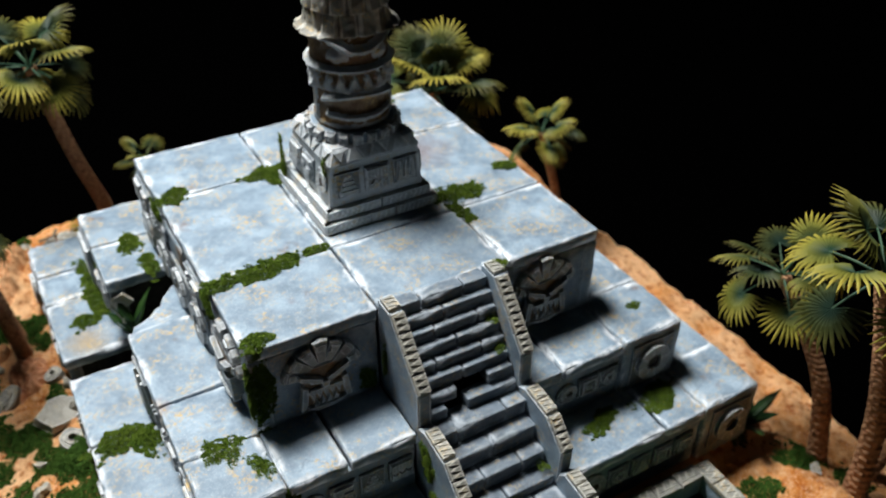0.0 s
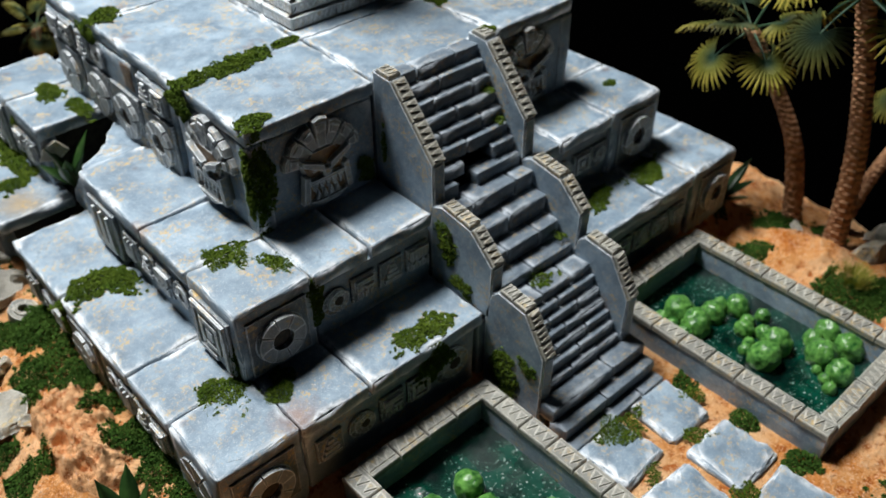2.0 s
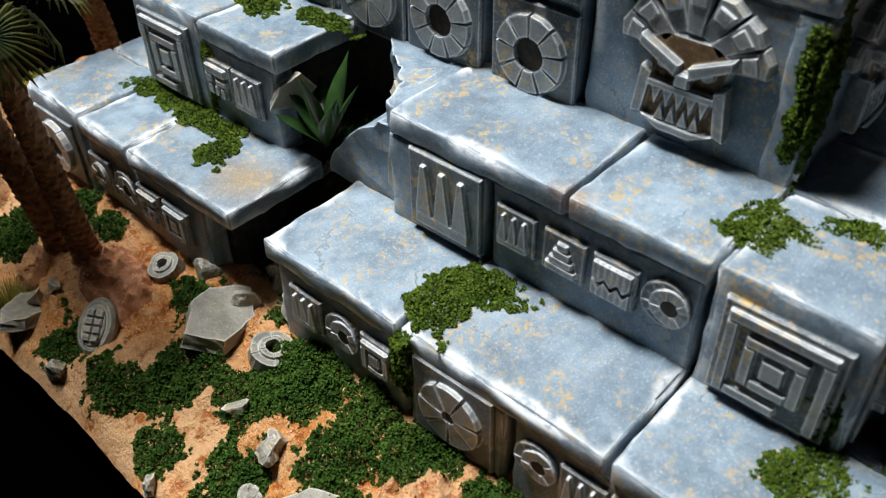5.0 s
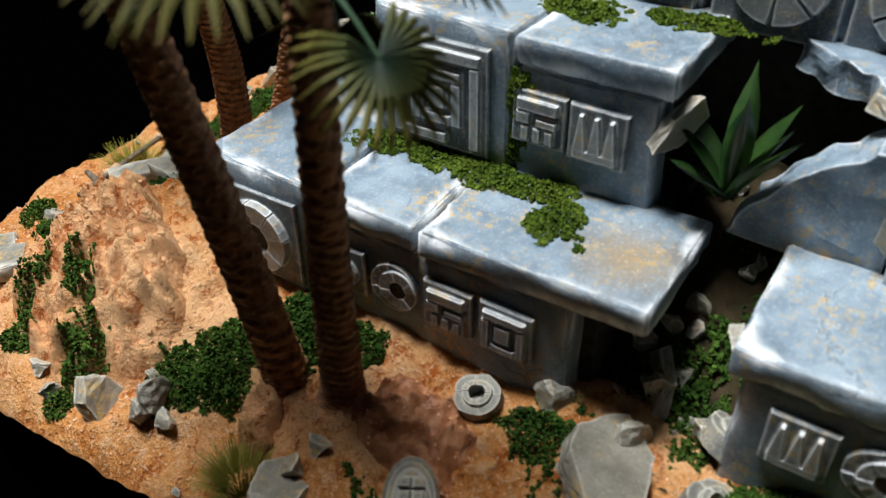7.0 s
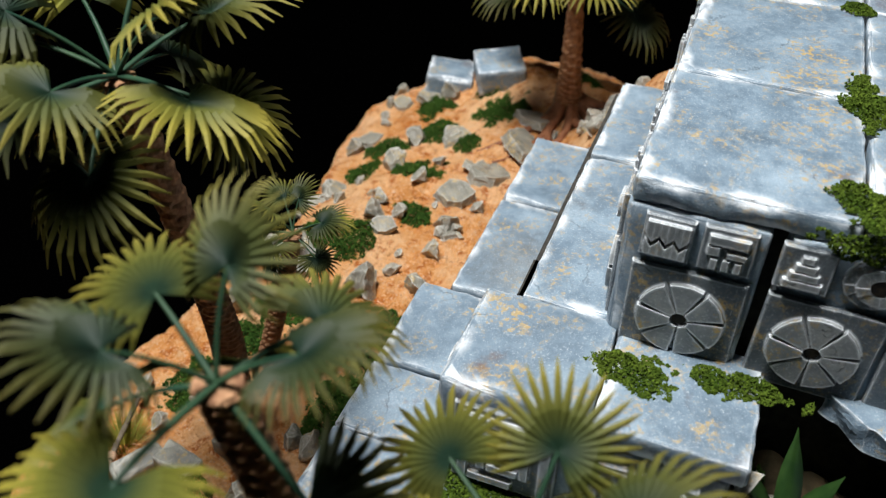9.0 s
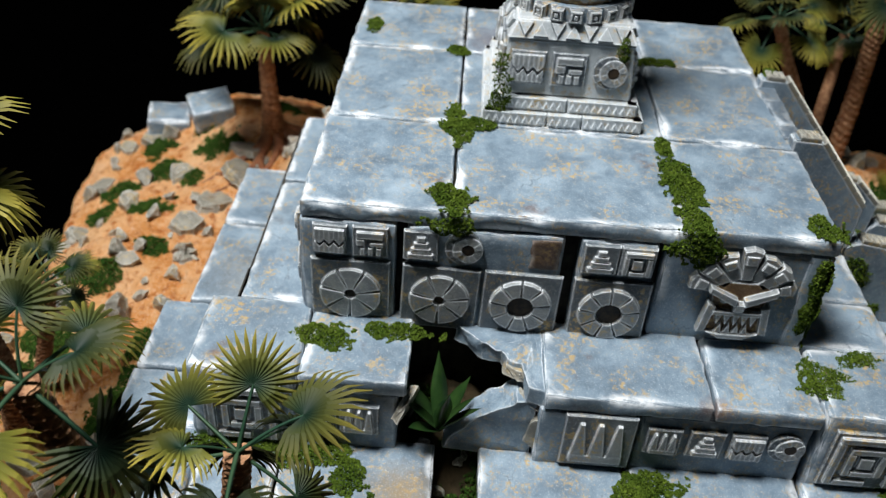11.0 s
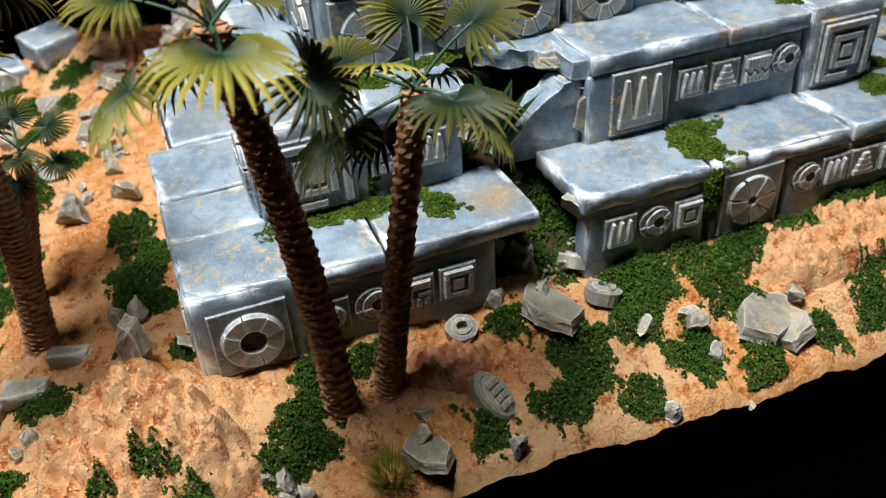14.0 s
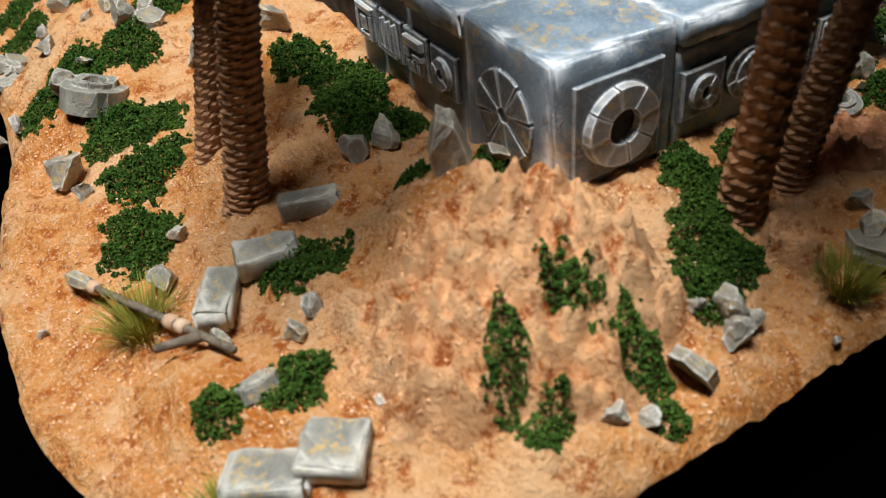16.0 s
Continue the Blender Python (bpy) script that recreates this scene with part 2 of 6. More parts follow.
def rbox(name, sx, sy, sz, mat, r=0.0008, cell=0.004, amp=0.00025, seed=0.0, chip=0.0):
    """A cast stone with rounded, slightly uneven edges, centred at the origin."""
    half = (sx / 2, sy / 2, sz / 2)
    r = min(r, min(half) * 0.7)
    axes = [ticks(h, r, cell) for h in half]
    index, verts, faces = {}, [], []

    def vertex(i, j, k):
        key = (i, j, k)
        if key not in index:
            p = Vector((axes[0][i], axes[1][j], axes[2][k]))
            q = Vector([max(-h + r, min(h - r, c)) for c, h in zip(p, half)])
            d = p - q
            n = d.normalized() if d.length > 1e-9 else Vector((0, 0, 1))
            p = q + n * r
            w = noise.noise(p * 330 + Vector((seed, seed * 1.7, 0))) + 0.5 * noise.noise(p * 900 + Vector((0, seed, seed)))
            edge = sum(1 for c in d if abs(c) > 1e-9)
            p += n * amp * (w - 0.3) * (1.0 if edge < 2 else 1.8)
            if chip and edge >= 2:
                c = noise.noise(p * 130 + Vector((seed * 3, 0, seed)))
                if c > 0.12:
                    p -= n * chip * min(1.0, (c - 0.12) * 4)
            index[key] = len(verts)
            verts.append(p)
        return index[key]

    nx, ny, nz = (len(a) - 1 for a in axes)
    for i in range(nx):
        for j in range(ny):
            faces.append((vertex(i, j, 0), vertex(i, j + 1, 0), vertex(i + 1, j + 1, 0), vertex(i + 1, j, 0)))
            faces.append((vertex(i, j, nz), vertex(i + 1, j, nz), vertex(i + 1, j + 1, nz), vertex(i, j + 1, nz)))
    for i in range(nx):
        for k in range(nz):
            faces.append((vertex(i, 0, k), vertex(i + 1, 0, k), vertex(i + 1, 0, k + 1), vertex(i, 0, k + 1)))
            faces.append((vertex(i, ny, k), vertex(i, ny, k + 1), vertex(i + 1, ny, k + 1), vertex(i + 1, ny, k)))
    for j in range(ny):
        for k in range(nz):
            faces.append((vertex(0, j, k), vertex(0, j, k + 1), vertex(0, j + 1, k + 1), vertex(0, j + 1, k)))
            faces.append((vertex(nx, j, k), vertex(nx, j + 1, k), vertex(nx, j + 1, k + 1), vertex(nx, j, k + 1)))
    return array_mesh(name, verts, faces, mat, True)


def box_at(name, lo, hi, mat, parent, turn=0.0, label="", **kw):
    """A stone between two opposite corners."""
    c = [(a + b) / 2 for a, b in zip(lo, hi)]
    s = [b - a for a, b in zip(lo, hi)]
    me = rbox(name, *s, mat, seed=rng.uniform(0, 90), **kw)
    return part(name, me, parent, pose(*c, 0, 0, turn), label)


def prism(bm, pts, z0, z1, inset=0.0004):
    """A raised piece of a relief: outline pts at z0, chamfered at z1."""
    n = len(pts)
    cx, cy = sum(p[0] for p in pts) / n, sum(p[1] for p in pts) / n
    rad = max(math.hypot(p[0] - cx, p[1] - cy) for p in pts) or 1
    k = max(0.5, 1 - inset / rad)
    low = [bm.verts.new((x, y, z0)) for x, y in pts]
    mid = [bm.verts.new((x, y, z1 - inset)) for x, y in pts]
    top = [bm.verts.new((cx + (x - cx) * k, cy + (y - cy) * k, z1)) for x, y in pts]
    for a, b in ((low, mid), (mid, top)):
        for i in range(n):
            bm.faces.new((a[i], a[(i + 1) % n], b[(i + 1) % n], b[i]))
    bm.faces.new(top)


def bar(bm, x0, y0, x1, y1, z0, z1, inset=0.0003):
    prism(bm, [(x0, y0), (x1, y0), (x1, y1), (x0, y1)], z0, z1, inset)


def wedge(bm, cx, cy, r0, r1, a0, a1, z0, z1, n=5):
    outer = [(cx + r1 * math.cos(a0 + (a1 - a0) * i / n), cy + r1 * math.sin(a0 + (a1 - a0) * i / n)) for i in range(n + 1)]
    inner = [(cx + r0 * math.cos(a1 + (a0 - a1) * i / n), cy + r0 * math.sin(a1 + (a0 - a1) * i / n)) for i in range(n + 1)]
    for i in range(n):
        o0, o1, i0, i1 = outer[i], outer[i + 1], inner[n - i], inner[n - i - 1]
        quad = [o0, o1, i1, i0]
        low = [bm.verts.new((x, y, z0)) for x, y in quad]
        top = [bm.verts.new((x + (cx - x) * 0.02, y + (cy - y) * 0.02, z1)) for x, y in quad]
        bm.faces.new(top)
        bm.faces.new((low[0], low[1], top[1], top[0]))
        bm.faces.new((low[2], low[3], top[3], top[2]))
        if i == 0:
            bm.faces.new((low[3], low[0], top[0], top[3]))
        if i == n - 1:
            bm.faces.new((low[1], low[2], top[2], top[1]))


def ring_of(bm, cx, cy, r0, r1, z0, z1, pieces, gap=0.06, start=0.2):
    for i in range(pieces):
        a = start + 2 * math.pi * i / pieces
        wedge(bm, cx, cy, r0, r1, a + gap / 2, a + 2 * math.pi / pieces - gap / 2, z0, z1 - (0.0002 if i % 3 else 0), max(2, 24 // pieces))


def square_spiral(bm, s, z0, z1, w):
    """A square spiral of bars of width w inside half-size s."""
    bar(bm, -s, s - w, s, s, z0, z1)
    bar(bm, s - w, -s, s, s - w * 1.2, z0, z1)
    bar(bm, -s * 0.55, -s, s - w * 1.2, -s + w, z0, z1)
    bar(bm, -s, -s, -s + w, s - w * 1.2, z0, z1)
    bar(bm, -s * 0.4, -s * 0.45, s * 0.35, s * 0.4, z0, z1)


def relief(kind, s):
    """One carved tile of half-size s, lying in its own plane with z out of the wall."""
    bm = bmesh.new()
    p = 0.0016
    h = 0.0030
    if kind in ("hole", "plainring"):
        if kind == "hole":
            ring_of(bm, 0, 0, 0.0, s, 0, p, 12, 0.0)
            ring_of(bm, s * 0.22, 0, s * 0.36, s * 0.80, p - 0.0002, p + 0.0005, 12, 0.0)
        else:
            bar(bm, -s, -s, s, s, 0, 0.0013)
            ring_of(bm, 0, 0, s * 0.36, s * 0.80, 0.0009, h + 0.0006, 8, 0.05)
    elif kind in ("wheel", "ring"):
        bar(bm, -s, -s, s, s, 0, 0.0015, 0.0005)
        if kind == "wheel":
            ring_of(bm, 0, 0, s * 0.16, s * 0.78, 0.001, h, 7, 0.12)
        else:
            ring_of(bm, 0, 0, s * 0.36, s * 0.80, 0.001, h + 0.0004, 9, 0.09)
    elif kind == "disc":
        ring_of(bm, 0, 0, s * 0.16, s * 0.90, 0, 0.0012, 8, 0.10)
    else:
        bar(bm, -s, -s, s, s, 0, p, 0.0004)
        z0, z1 = p - 0.0004, p + 0.0012
        if kind == "zig":
            n = 6
            zz = [(-s * 0.85 + 1.7 * s * i / n, (-0.30 if i % 2 else 0.05) * s) for i in range(n + 1)]
            for i in range(n):
                (xa, ya), (xb, yb) = zz[i], zz[i + 1]
                prism(bm, [(xa, ya + s * 0.12), (xb, yb + s * 0.12), (xb, s * 0.8), (xa, s * 0.8)], z0, z1, 0.0001)
                prism(bm, [(xa, -s * 0.8), (xb, -s * 0.8), (xb, yb - s * 0.12), (xa, ya - s * 0.12)], z0, z1, 0.0001)
        elif kind == "steps":
            for i, w in enumerate((0.72, 0.55, 0.40, 0.24)):
                y = -s * 0.75 + i * s * 0.38
                bar(bm, -s * w, y, s * w, y + s * 0.32, z0, z1 - i * 0.00008)
        elif kind == "spiral":
            square_spiral(bm, s * 0.78, z0, z1, s * 0.26)
        elif kind == "teeth":
            bar(bm, -s * 0.75, -s * 0.78, s * 0.75, -s * 0.5, z0, z1)
            for i in range(3):
                x = (-0.52 + 0.52 * i) * s
                prism(bm, [(x - s * 0.22, -s * 0.52), (x + s * 0.22, -s * 0.52), (x + s * 0.06, s * 0.75), (x - s * 0.06, s * 0.75)], z0, z1, 0.0002)
        elif kind == "bird":
            bar(bm, -s * 0.75, s * 0.35, s * 0.75, s * 0.75, z0, z1)
            bar(bm, -s * 0.75, -s * 0.15, -s * 0.25, s * 0.28, z0, z1)
            bar(bm, 0.0, -s * 0.15, s * 0.75, s * 0.10, z0, z1)
            for i in range(3):
                x = (-0.55 + 0.45 * i) * s
                bar(bm, x, -s * 0.78, x + s * 0.28, -s * 0.25, z0, z1)
        elif kind == "eye":
            ring_of(bm, 0, 0, s * 0.25, s * 0.68, z0, z1, 8, 0.02)
        elif kind == "maze":
            for k in (0.86, 0.50):
                w = 0.17
                bar(bm, -s * k, s * (k - w), s * k, s * k, z0, z1)
                bar(bm, -s * k, -s * k, -s * (k - w), s * (k - w - 0.03), z0, z1)
                bar(bm, s * (k - w), -s * k, s * k, s * (k - w - 0.03), z0, z1)
                bar(bm, -s * (k - w - 0.03), -s * k, s * (k - w - 0.03) * (0.3 if k > 0.6 else 1), -s * (k - w), z0, z1)
            bar(bm, -s * 0.18, -s * 0.2, s * 0.18, s * 0.18, z0, z1)
    bm.normal_update()
    return bm


RELIEFS = {}


def relief_mesh(kind, s):
    key = (kind, round(s, 4))
    if key not in RELIEFS:
        bm = relief(kind, s)
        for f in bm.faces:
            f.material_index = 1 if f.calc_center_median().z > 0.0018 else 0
        # a dark disc in each hole paints its inner shade: centre, radius, top
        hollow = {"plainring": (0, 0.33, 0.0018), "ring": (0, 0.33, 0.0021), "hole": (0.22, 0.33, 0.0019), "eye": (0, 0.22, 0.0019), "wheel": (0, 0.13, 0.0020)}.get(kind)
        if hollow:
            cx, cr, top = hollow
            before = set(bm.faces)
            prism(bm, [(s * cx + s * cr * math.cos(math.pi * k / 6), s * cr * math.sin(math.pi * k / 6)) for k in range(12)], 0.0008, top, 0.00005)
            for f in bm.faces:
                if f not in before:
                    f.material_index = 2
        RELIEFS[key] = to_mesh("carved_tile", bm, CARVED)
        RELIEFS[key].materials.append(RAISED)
        RELIEFS[key].materials.append(HOLE_SHADE)
    return RELIEFS[key]


FACES = {"L": ((0, -1, 0), (-1, 0, 0)), "F": ((1, 0, 0), (0, -1, 0)), "B": ((-1, 0, 0), (0, 1, 0)), "R": ((0, 1, 0), (1, 0, 0))}


def on_face(side, u, z, out, turn=0.0):
    """The pose of a relief on a wall: u along the wall as one faces it, z up, out from the pyramid's axis."""
    ux, n = (Vector(v) for v in FACES[side])
    v = Vector((0, 0, 1))
    m = Matrix((ux, v, n)).transposed().to_4x4()
    return Matrix.Translation(ux * u + v * z + n * out) @ m @ pose(0, 0, 0, 0, 0, turn)


def face_box(side, u0, u1, n0, n1, z0, z1):
    """Corners of a box given along a wall."""
    ux, n = (Vector(v) for v in FACES[side])
    a, b = ux * u0 + n * n0, ux * u1 + n * n1
    return (min(a.x, b.x), min(a.y, b.y), z0), (max(a.x, b.x), max(a.y, b.y), z1)


def clamp01(v):
    return max(0.0, min(1.0, v))


def smooth_step(a, b, v):
    k = clamp01((v - a) / (b - a))
    return k * k * (3 - 2 * k)

# ---------- ground: a sculpted base board on black cloth ----------
def edge_inside(x, y):
    """How far a place lies inside the rounded outline of the base."""
    hx, hy, r = 0.2055, 0.2960, 0.090
    px, py = abs(x - 0.0085) - (hx - r), abs(y + 0.0450) - (hy - r)
    d = math.hypot(max(px, 0), max(py, 0)) + min(max(px, py), 0) - r
    d += 0.003 * math.exp(-(((y - 0.10) / 0.075) ** 2)) * (1 if x < 0 else 0)
    d += 0.018 * math.exp(-(((x - 0.03) / 0.060) ** 2)) * (1 if y > 0 else 0)
    return -d + 0.004 * noise.noise(Vector((x * 9, y * 9, 3.1)))


MOUNDS = [(-0.150, 0.164, 0.024, 0.016, 0.0115), (-0.168, 0.146, 0.013, 0.011, 0.005), (-0.150, 0.147, 0.013, 0.011, 0.0065), (-0.140, 0.170, 0.016, 0.012, 0.0035), (-0.171, -0.085, 0.022, 0.030, 0.009),
          (0.150, -0.200, 0.018, 0.022, 0.010), (-0.140, 0.215, 0.030, 0.016, 0.004), (-0.176, 0.085, 0.016, 0.012, 0.005),
          (0.170, 0.160, 0.050, 0.040, 0.012), (-0.165, 0.125, 0.018, 0.016, 0.004), (0.020, 0.200, 0.060, 0.025, 0.008)]


def ground_z(x, y):
    dx = max(0.0, abs(x) - 0.147)
    dy = 0.80 * max(0.0, min(y, 0.244) - 0.161) if y > 0 else max(0.0, -0.289 - y)
    front = smooth_step(-0.13, -0.16, y)
    z = 0.006 - 0.010 * front - 0.36 * math.hypot(dx, dy) * (1 - 0.4 * front)
    for mx, my, rx, ry, h in MOUNDS:
        q = ((x - mx) / rx) ** 2 + ((y - my) / ry) ** 2
        if q < 4:
            z += h * math.exp(-q * 1.1)
    flat = 1.0
    if abs(x) < 0.118 and -0.275 < y < -0.14:
        flat = 0.15
    p = Vector((x, y, 0))
    z += flat * (0.0038 * noise.noise(p * 26) + 0.0034 * noise.noise(p * 70) + 0.0020 * abs(noise.noise(p * 150)) + 0.0010 * noise.noise(p * 360))
    if x < -0.12 and y > 0.12:
        near = smooth_step(0.060, 0.012, math.hypot(x + 0.152, y - 0.168))
        z += near * (0.0042 * (abs(noise.noise(p * 105 + Vector((5, 0, 0)))) - 0.2) - 0.0034 * max(0.0, noise.noise(p * 210 + Vector((9, 4, 0))) - 0.18) + 0.0012 * noise.noise(p * 420))
    e = edge_inside(x, y)
    if e < 0.005:
        z -= 0.0035 * (1 - max(e, 0) / 0.005) ** 2.2
    return z


# hand-sculpted lumps on the sand: centre, turn, half-sizes, height
LUMPS = [(-0.1630, 0.1675, 61, 0.037, 0.0215, 0.0100), (-0.1620, -0.0660, 86, 0.038, 0.0145, 0.0090), (-0.1560, -0.1500, 60, 0.020, 0.0140, 0.0080),
         (-0.1735, 0.1055, 20, 0.0070, 0.0050, 0.0075), (-0.1620, 0.0745, 78, 0.0175, 0.0105, 0.0055)]


def lump_height(lump, x, y):
    """How high a lump stands over the sand at a place, pitted and ridged; below zero outside it."""
    cx, cy, turn, hu, hv, h = lump
    c, s = math.cos(radians(turn)), math.sin(radians(turn))
    u, v = c * (x - cx) + s * (y - cy), -s * (x - cx) + c * (y - cy)
    if abs(u) > 1.3 * hu or abs(v) > 1.4 * hv:
        return -0.002
    p = Vector((x, y, 0))
    edge = (abs(u) / (hu * 0.88)) ** 2.6 + (abs(v) / (hv * 0.88)) ** 2.6 + 0.55 * noise.noise(p * 60) + 0.30 * noise.noise(p * 150)
    k = smooth_step(1.25, 0.35, edge)
    ridge = 1 - 2 * abs(noise.noise(p * 85 + Vector((3, 1, 0))))
    fold = 1 - 2 * abs(noise.noise(p * 210 + Vector((7, 2, 0))))
    pit = max(0.0, noise.noise(p * 170 + Vector((1, 8, 0))) - 0.20)
    return -0.0016 + k * h * (0.62 + 0.40 * ridge + 0.34 * fold ** 3 + 0.22 * noise.noise(p * 420) - 1.5 * pit)


def surface_z(x, y):
    """The sand or the lump on it."""
    return ground_z(x, y) + max(0.0, max(lump_height(l, x, y) for l in LUMPS))


def build_ground():
    step = 0.00125
    nx, ny = 346, 502
    x0, y0 = -0.212, -0.348
    keep, verts, faces = {}, [], []
    inside = np.zeros((nx, ny))
    for i in range(nx):
        for j in range(ny):
            inside[i, j] = edge_inside(x0 + i * step, y0 + j * step)

    def vertex(i, j):
        if (i, j) not in keep:
            x, y = x0 + i * step, y0 + j * step
            e = inside[i, j]
            if e < 0:
                g = Vector((edge_inside(x + 0.0005, y) - edge_inside(x - 0.0005, y), edge_inside(x, y + 0.0005) - edge_inside(x, y - 0.0005)))
                g = g.normalized() * (-e)
                x, y = x + g.x, y + g.y
            keep[(i, j)] = len(verts)
            verts.append((x, y, ground_z(x, y)))
        return keep[(i, j)]

    for i in range(nx - 1):
        for j in range(ny - 1):
            cx, cy = x0 + (i + 0.5) * step, y0 + (j + 0.5) * step
            if abs(cx) < 0.132 and abs(cy) < 0.132:
                continue
            if max(inside[i, j], inside[i + 1, j], inside[i, j + 1], inside[i + 1, j + 1]) > 0:
                faces.append((vertex(i, j), vertex(i + 1, j), vertex(i + 1, j + 1), vertex(i, j + 1)))
    return array_mesh("ground", verts, faces, SAND, True)


ground = tagged(new("ground", build_ground()), "orange sandy textured base of the tabletop model", "ground", kind="structure")


def build_board():
    bm = bmesh.new()
    ring = []
    for k in range(180):
        a = 2 * math.pi * k / 180
        r = 0.05
        while edge_inside(0.004 + r * math.cos(a), -0.046 + r * math.sin(a)) > 0.0012:
            r += 0.0008
        ring.append((0.004 + r * math.cos(a), -0.046 + r * math.sin(a)))
    top = [bm.verts.new((x, y, ground_z(x, y) - 0.0012)) for x, y in ring]
    low = [bm.verts.new((x, y, -0.0495)) for x, y in ring]
    bm.faces.new(low[::-1])
    for k in range(180):
        bm.faces.new((low[k], low[(k + 1) % 180], top[(k + 1) % 180], top[k]))
    return to_mesh("base_board", bm, BLACK)


tagged(new("base_board", build_board()), "black-painted board under the sandy base", "base board", kind="structure")

bm = bmesh.new()
bmesh.ops.create_grid(bm, x_segments=2, y_segments=2, size=1.5)
table = tagged(new("backdrop", to_mesh("backdrop", bm, BLACK)), "black cloth laid under and behind the model", "backdrop", kind="structure")
table.matrix_basis = pose(0, 0, -0.05)

# ---------- the stepped pyramid ----------
W3, W2, W1 = 0.0835, 0.1135, 0.1425
Z3, Z2, Z1 = 0.1115, 0.0680, 0.0372
pyramid = thing("stepped_pyramid", (0, 0, 0), "three-tiered ruined stone pyramid with carved glyph blocks and moss", "pyramid")
SLAB = 0.0062


def core(name, w, z0, z1):
    bm = bmesh.new()
    bmesh.ops.create_cube(bm, size=1.0)
    part(name, to_mesh(name, bm, CORE), pyramid, Matrix.Translation((0, 0, (z0 + z1) / 2)) @ Matrix.Diagonal((2 * w, 2 * w, z1 - z0, 1)))


core("inner_core", W3 - 0.0055, -0.02, Z3 - 0.004)


def wall_block(side, u0, u1, out, z0, z1, deep=0.0075, tiles=(), label=""):
    """A dressed block on a wall; tiles are (kind, u, z, half-size)."""
    lo, hi = face_box(side, u0 + 0.0006, u1 - 0.0006, out - deep, out, z0, z1)
    b = box_at("stone_block", lo, hi, STONE, pyramid, r=0.0011, cell=0.0045, amp=0.00035, chip=0.0005, label=label)
    for kind, u, z, s in tiles:
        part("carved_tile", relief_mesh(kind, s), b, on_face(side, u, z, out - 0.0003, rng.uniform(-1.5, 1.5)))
    return b


def slab(x0, y0, x1, y1, top, thick=SLAB, **kw):
    kw.setdefault("chip", 0.0009)
    return box_at("stone_slab", (x0 + 0.0004, y0 + 0.0004, top - thick), (x1 - 0.0004, y1 - 0.0004, top + rng.uniform(-0.0003, 0.0003)), STONE, pyramid,
                  rng.uniform(-0.25, 0.25), r=0.0009, cell=0.0036, amp=0.00035, **kw)


def edge_slab(side, u0, u1, w, inner, top):
    lo, hi = face_box(side, u0, u1, inner, w, 0, 0)
    return slab(lo[0], lo[1], hi[0], hi[1], top)


# top floor: three by three slabs
cuts_x, cuts_y = (-W3, -0.0275, 0.0345, W3), (-W3, -0.0365, 0.0365, W3)
for i in range(3):
    for j in range(3):
        slab(cuts_x[i], cuts_y[j], cuts_x[i + 1], cuts_y[j + 1], Z3)

# tier three walls
zb, zt = Z2 - 0.002, Z3 - SLAB - 0.0004
zg, zc = 0.0985, 0.0780
wall_block("L", -W3, -0.0525, W3, zb, zt, tiles=(("zig", -0.0737, zg, 0.0054), ("bird", -0.0610, zg, 0.0056), ("wheel", -0.0672, zc, 0.0128)))
wall_block("L", -0.0505, 0.0000, W3, zb, zt, tiles=(("steps", -0.0452, zg, 0.0055), ("hole", -0.0318, zg, 0.0060), ("wheel", -0.0384, zc, 0.0125), ("ring", -0.0122, zc, 0.0125)))
wall_block("L", 0.0035, 0.0290, W3, zb, zt, tiles=(("steps", 0.0108, zg, 0.0055), ("spiral", 0.0222, zg, 0.0055), ("ring", 0.0165, zc, 0.0125)))
wall_block("L", 0.0300, W3, W3 - 0.0012, zb, zt)
wall_block("F", -W3, -0.0275, W3 - 0.0012, zb, zt)
wall_block("F", 0.0290, W3, W3 - 0.0012, zb, zt)
wall_block("F", -0.0270, 0.0285, W3 - 0.0012, zb, zt)
stain_lo, stain_hi = face_box("L", -0.0112, -0.0016, W3 - 0.002, W3 + 0.0003, zc + 0.0142, zt - 0.0012)
box_at("stained_panel", stain_lo, stain_hi, RUST, pyramid, r=0.0004, cell=0.002, amp=0.0003, label="rust-stained patch of stone")
KINDS = ("steps", "hole", "zig", "spiral", "teeth", "bird", "eye")
for side in ("B", "R"):
    for u0, u1 in ((-W3, -0.045), (-0.044, 0.0), (0.001, 0.046), (0.047, W3)):
        c = (u0 + u1) / 2
        wall_block(side, u0, u1, W3, zb, zt, tiles=((rng.choice(KINDS), c - 0.009, zg, 0.0055), (rng.choice(KINDS), c + 0.009, zg, 0.0055), (rng.choice(("wheel", "ring")), c, zc, 0.0125)))

# tier two
core("middle_core", 0.060, -0.02, Z2 - 0.004)


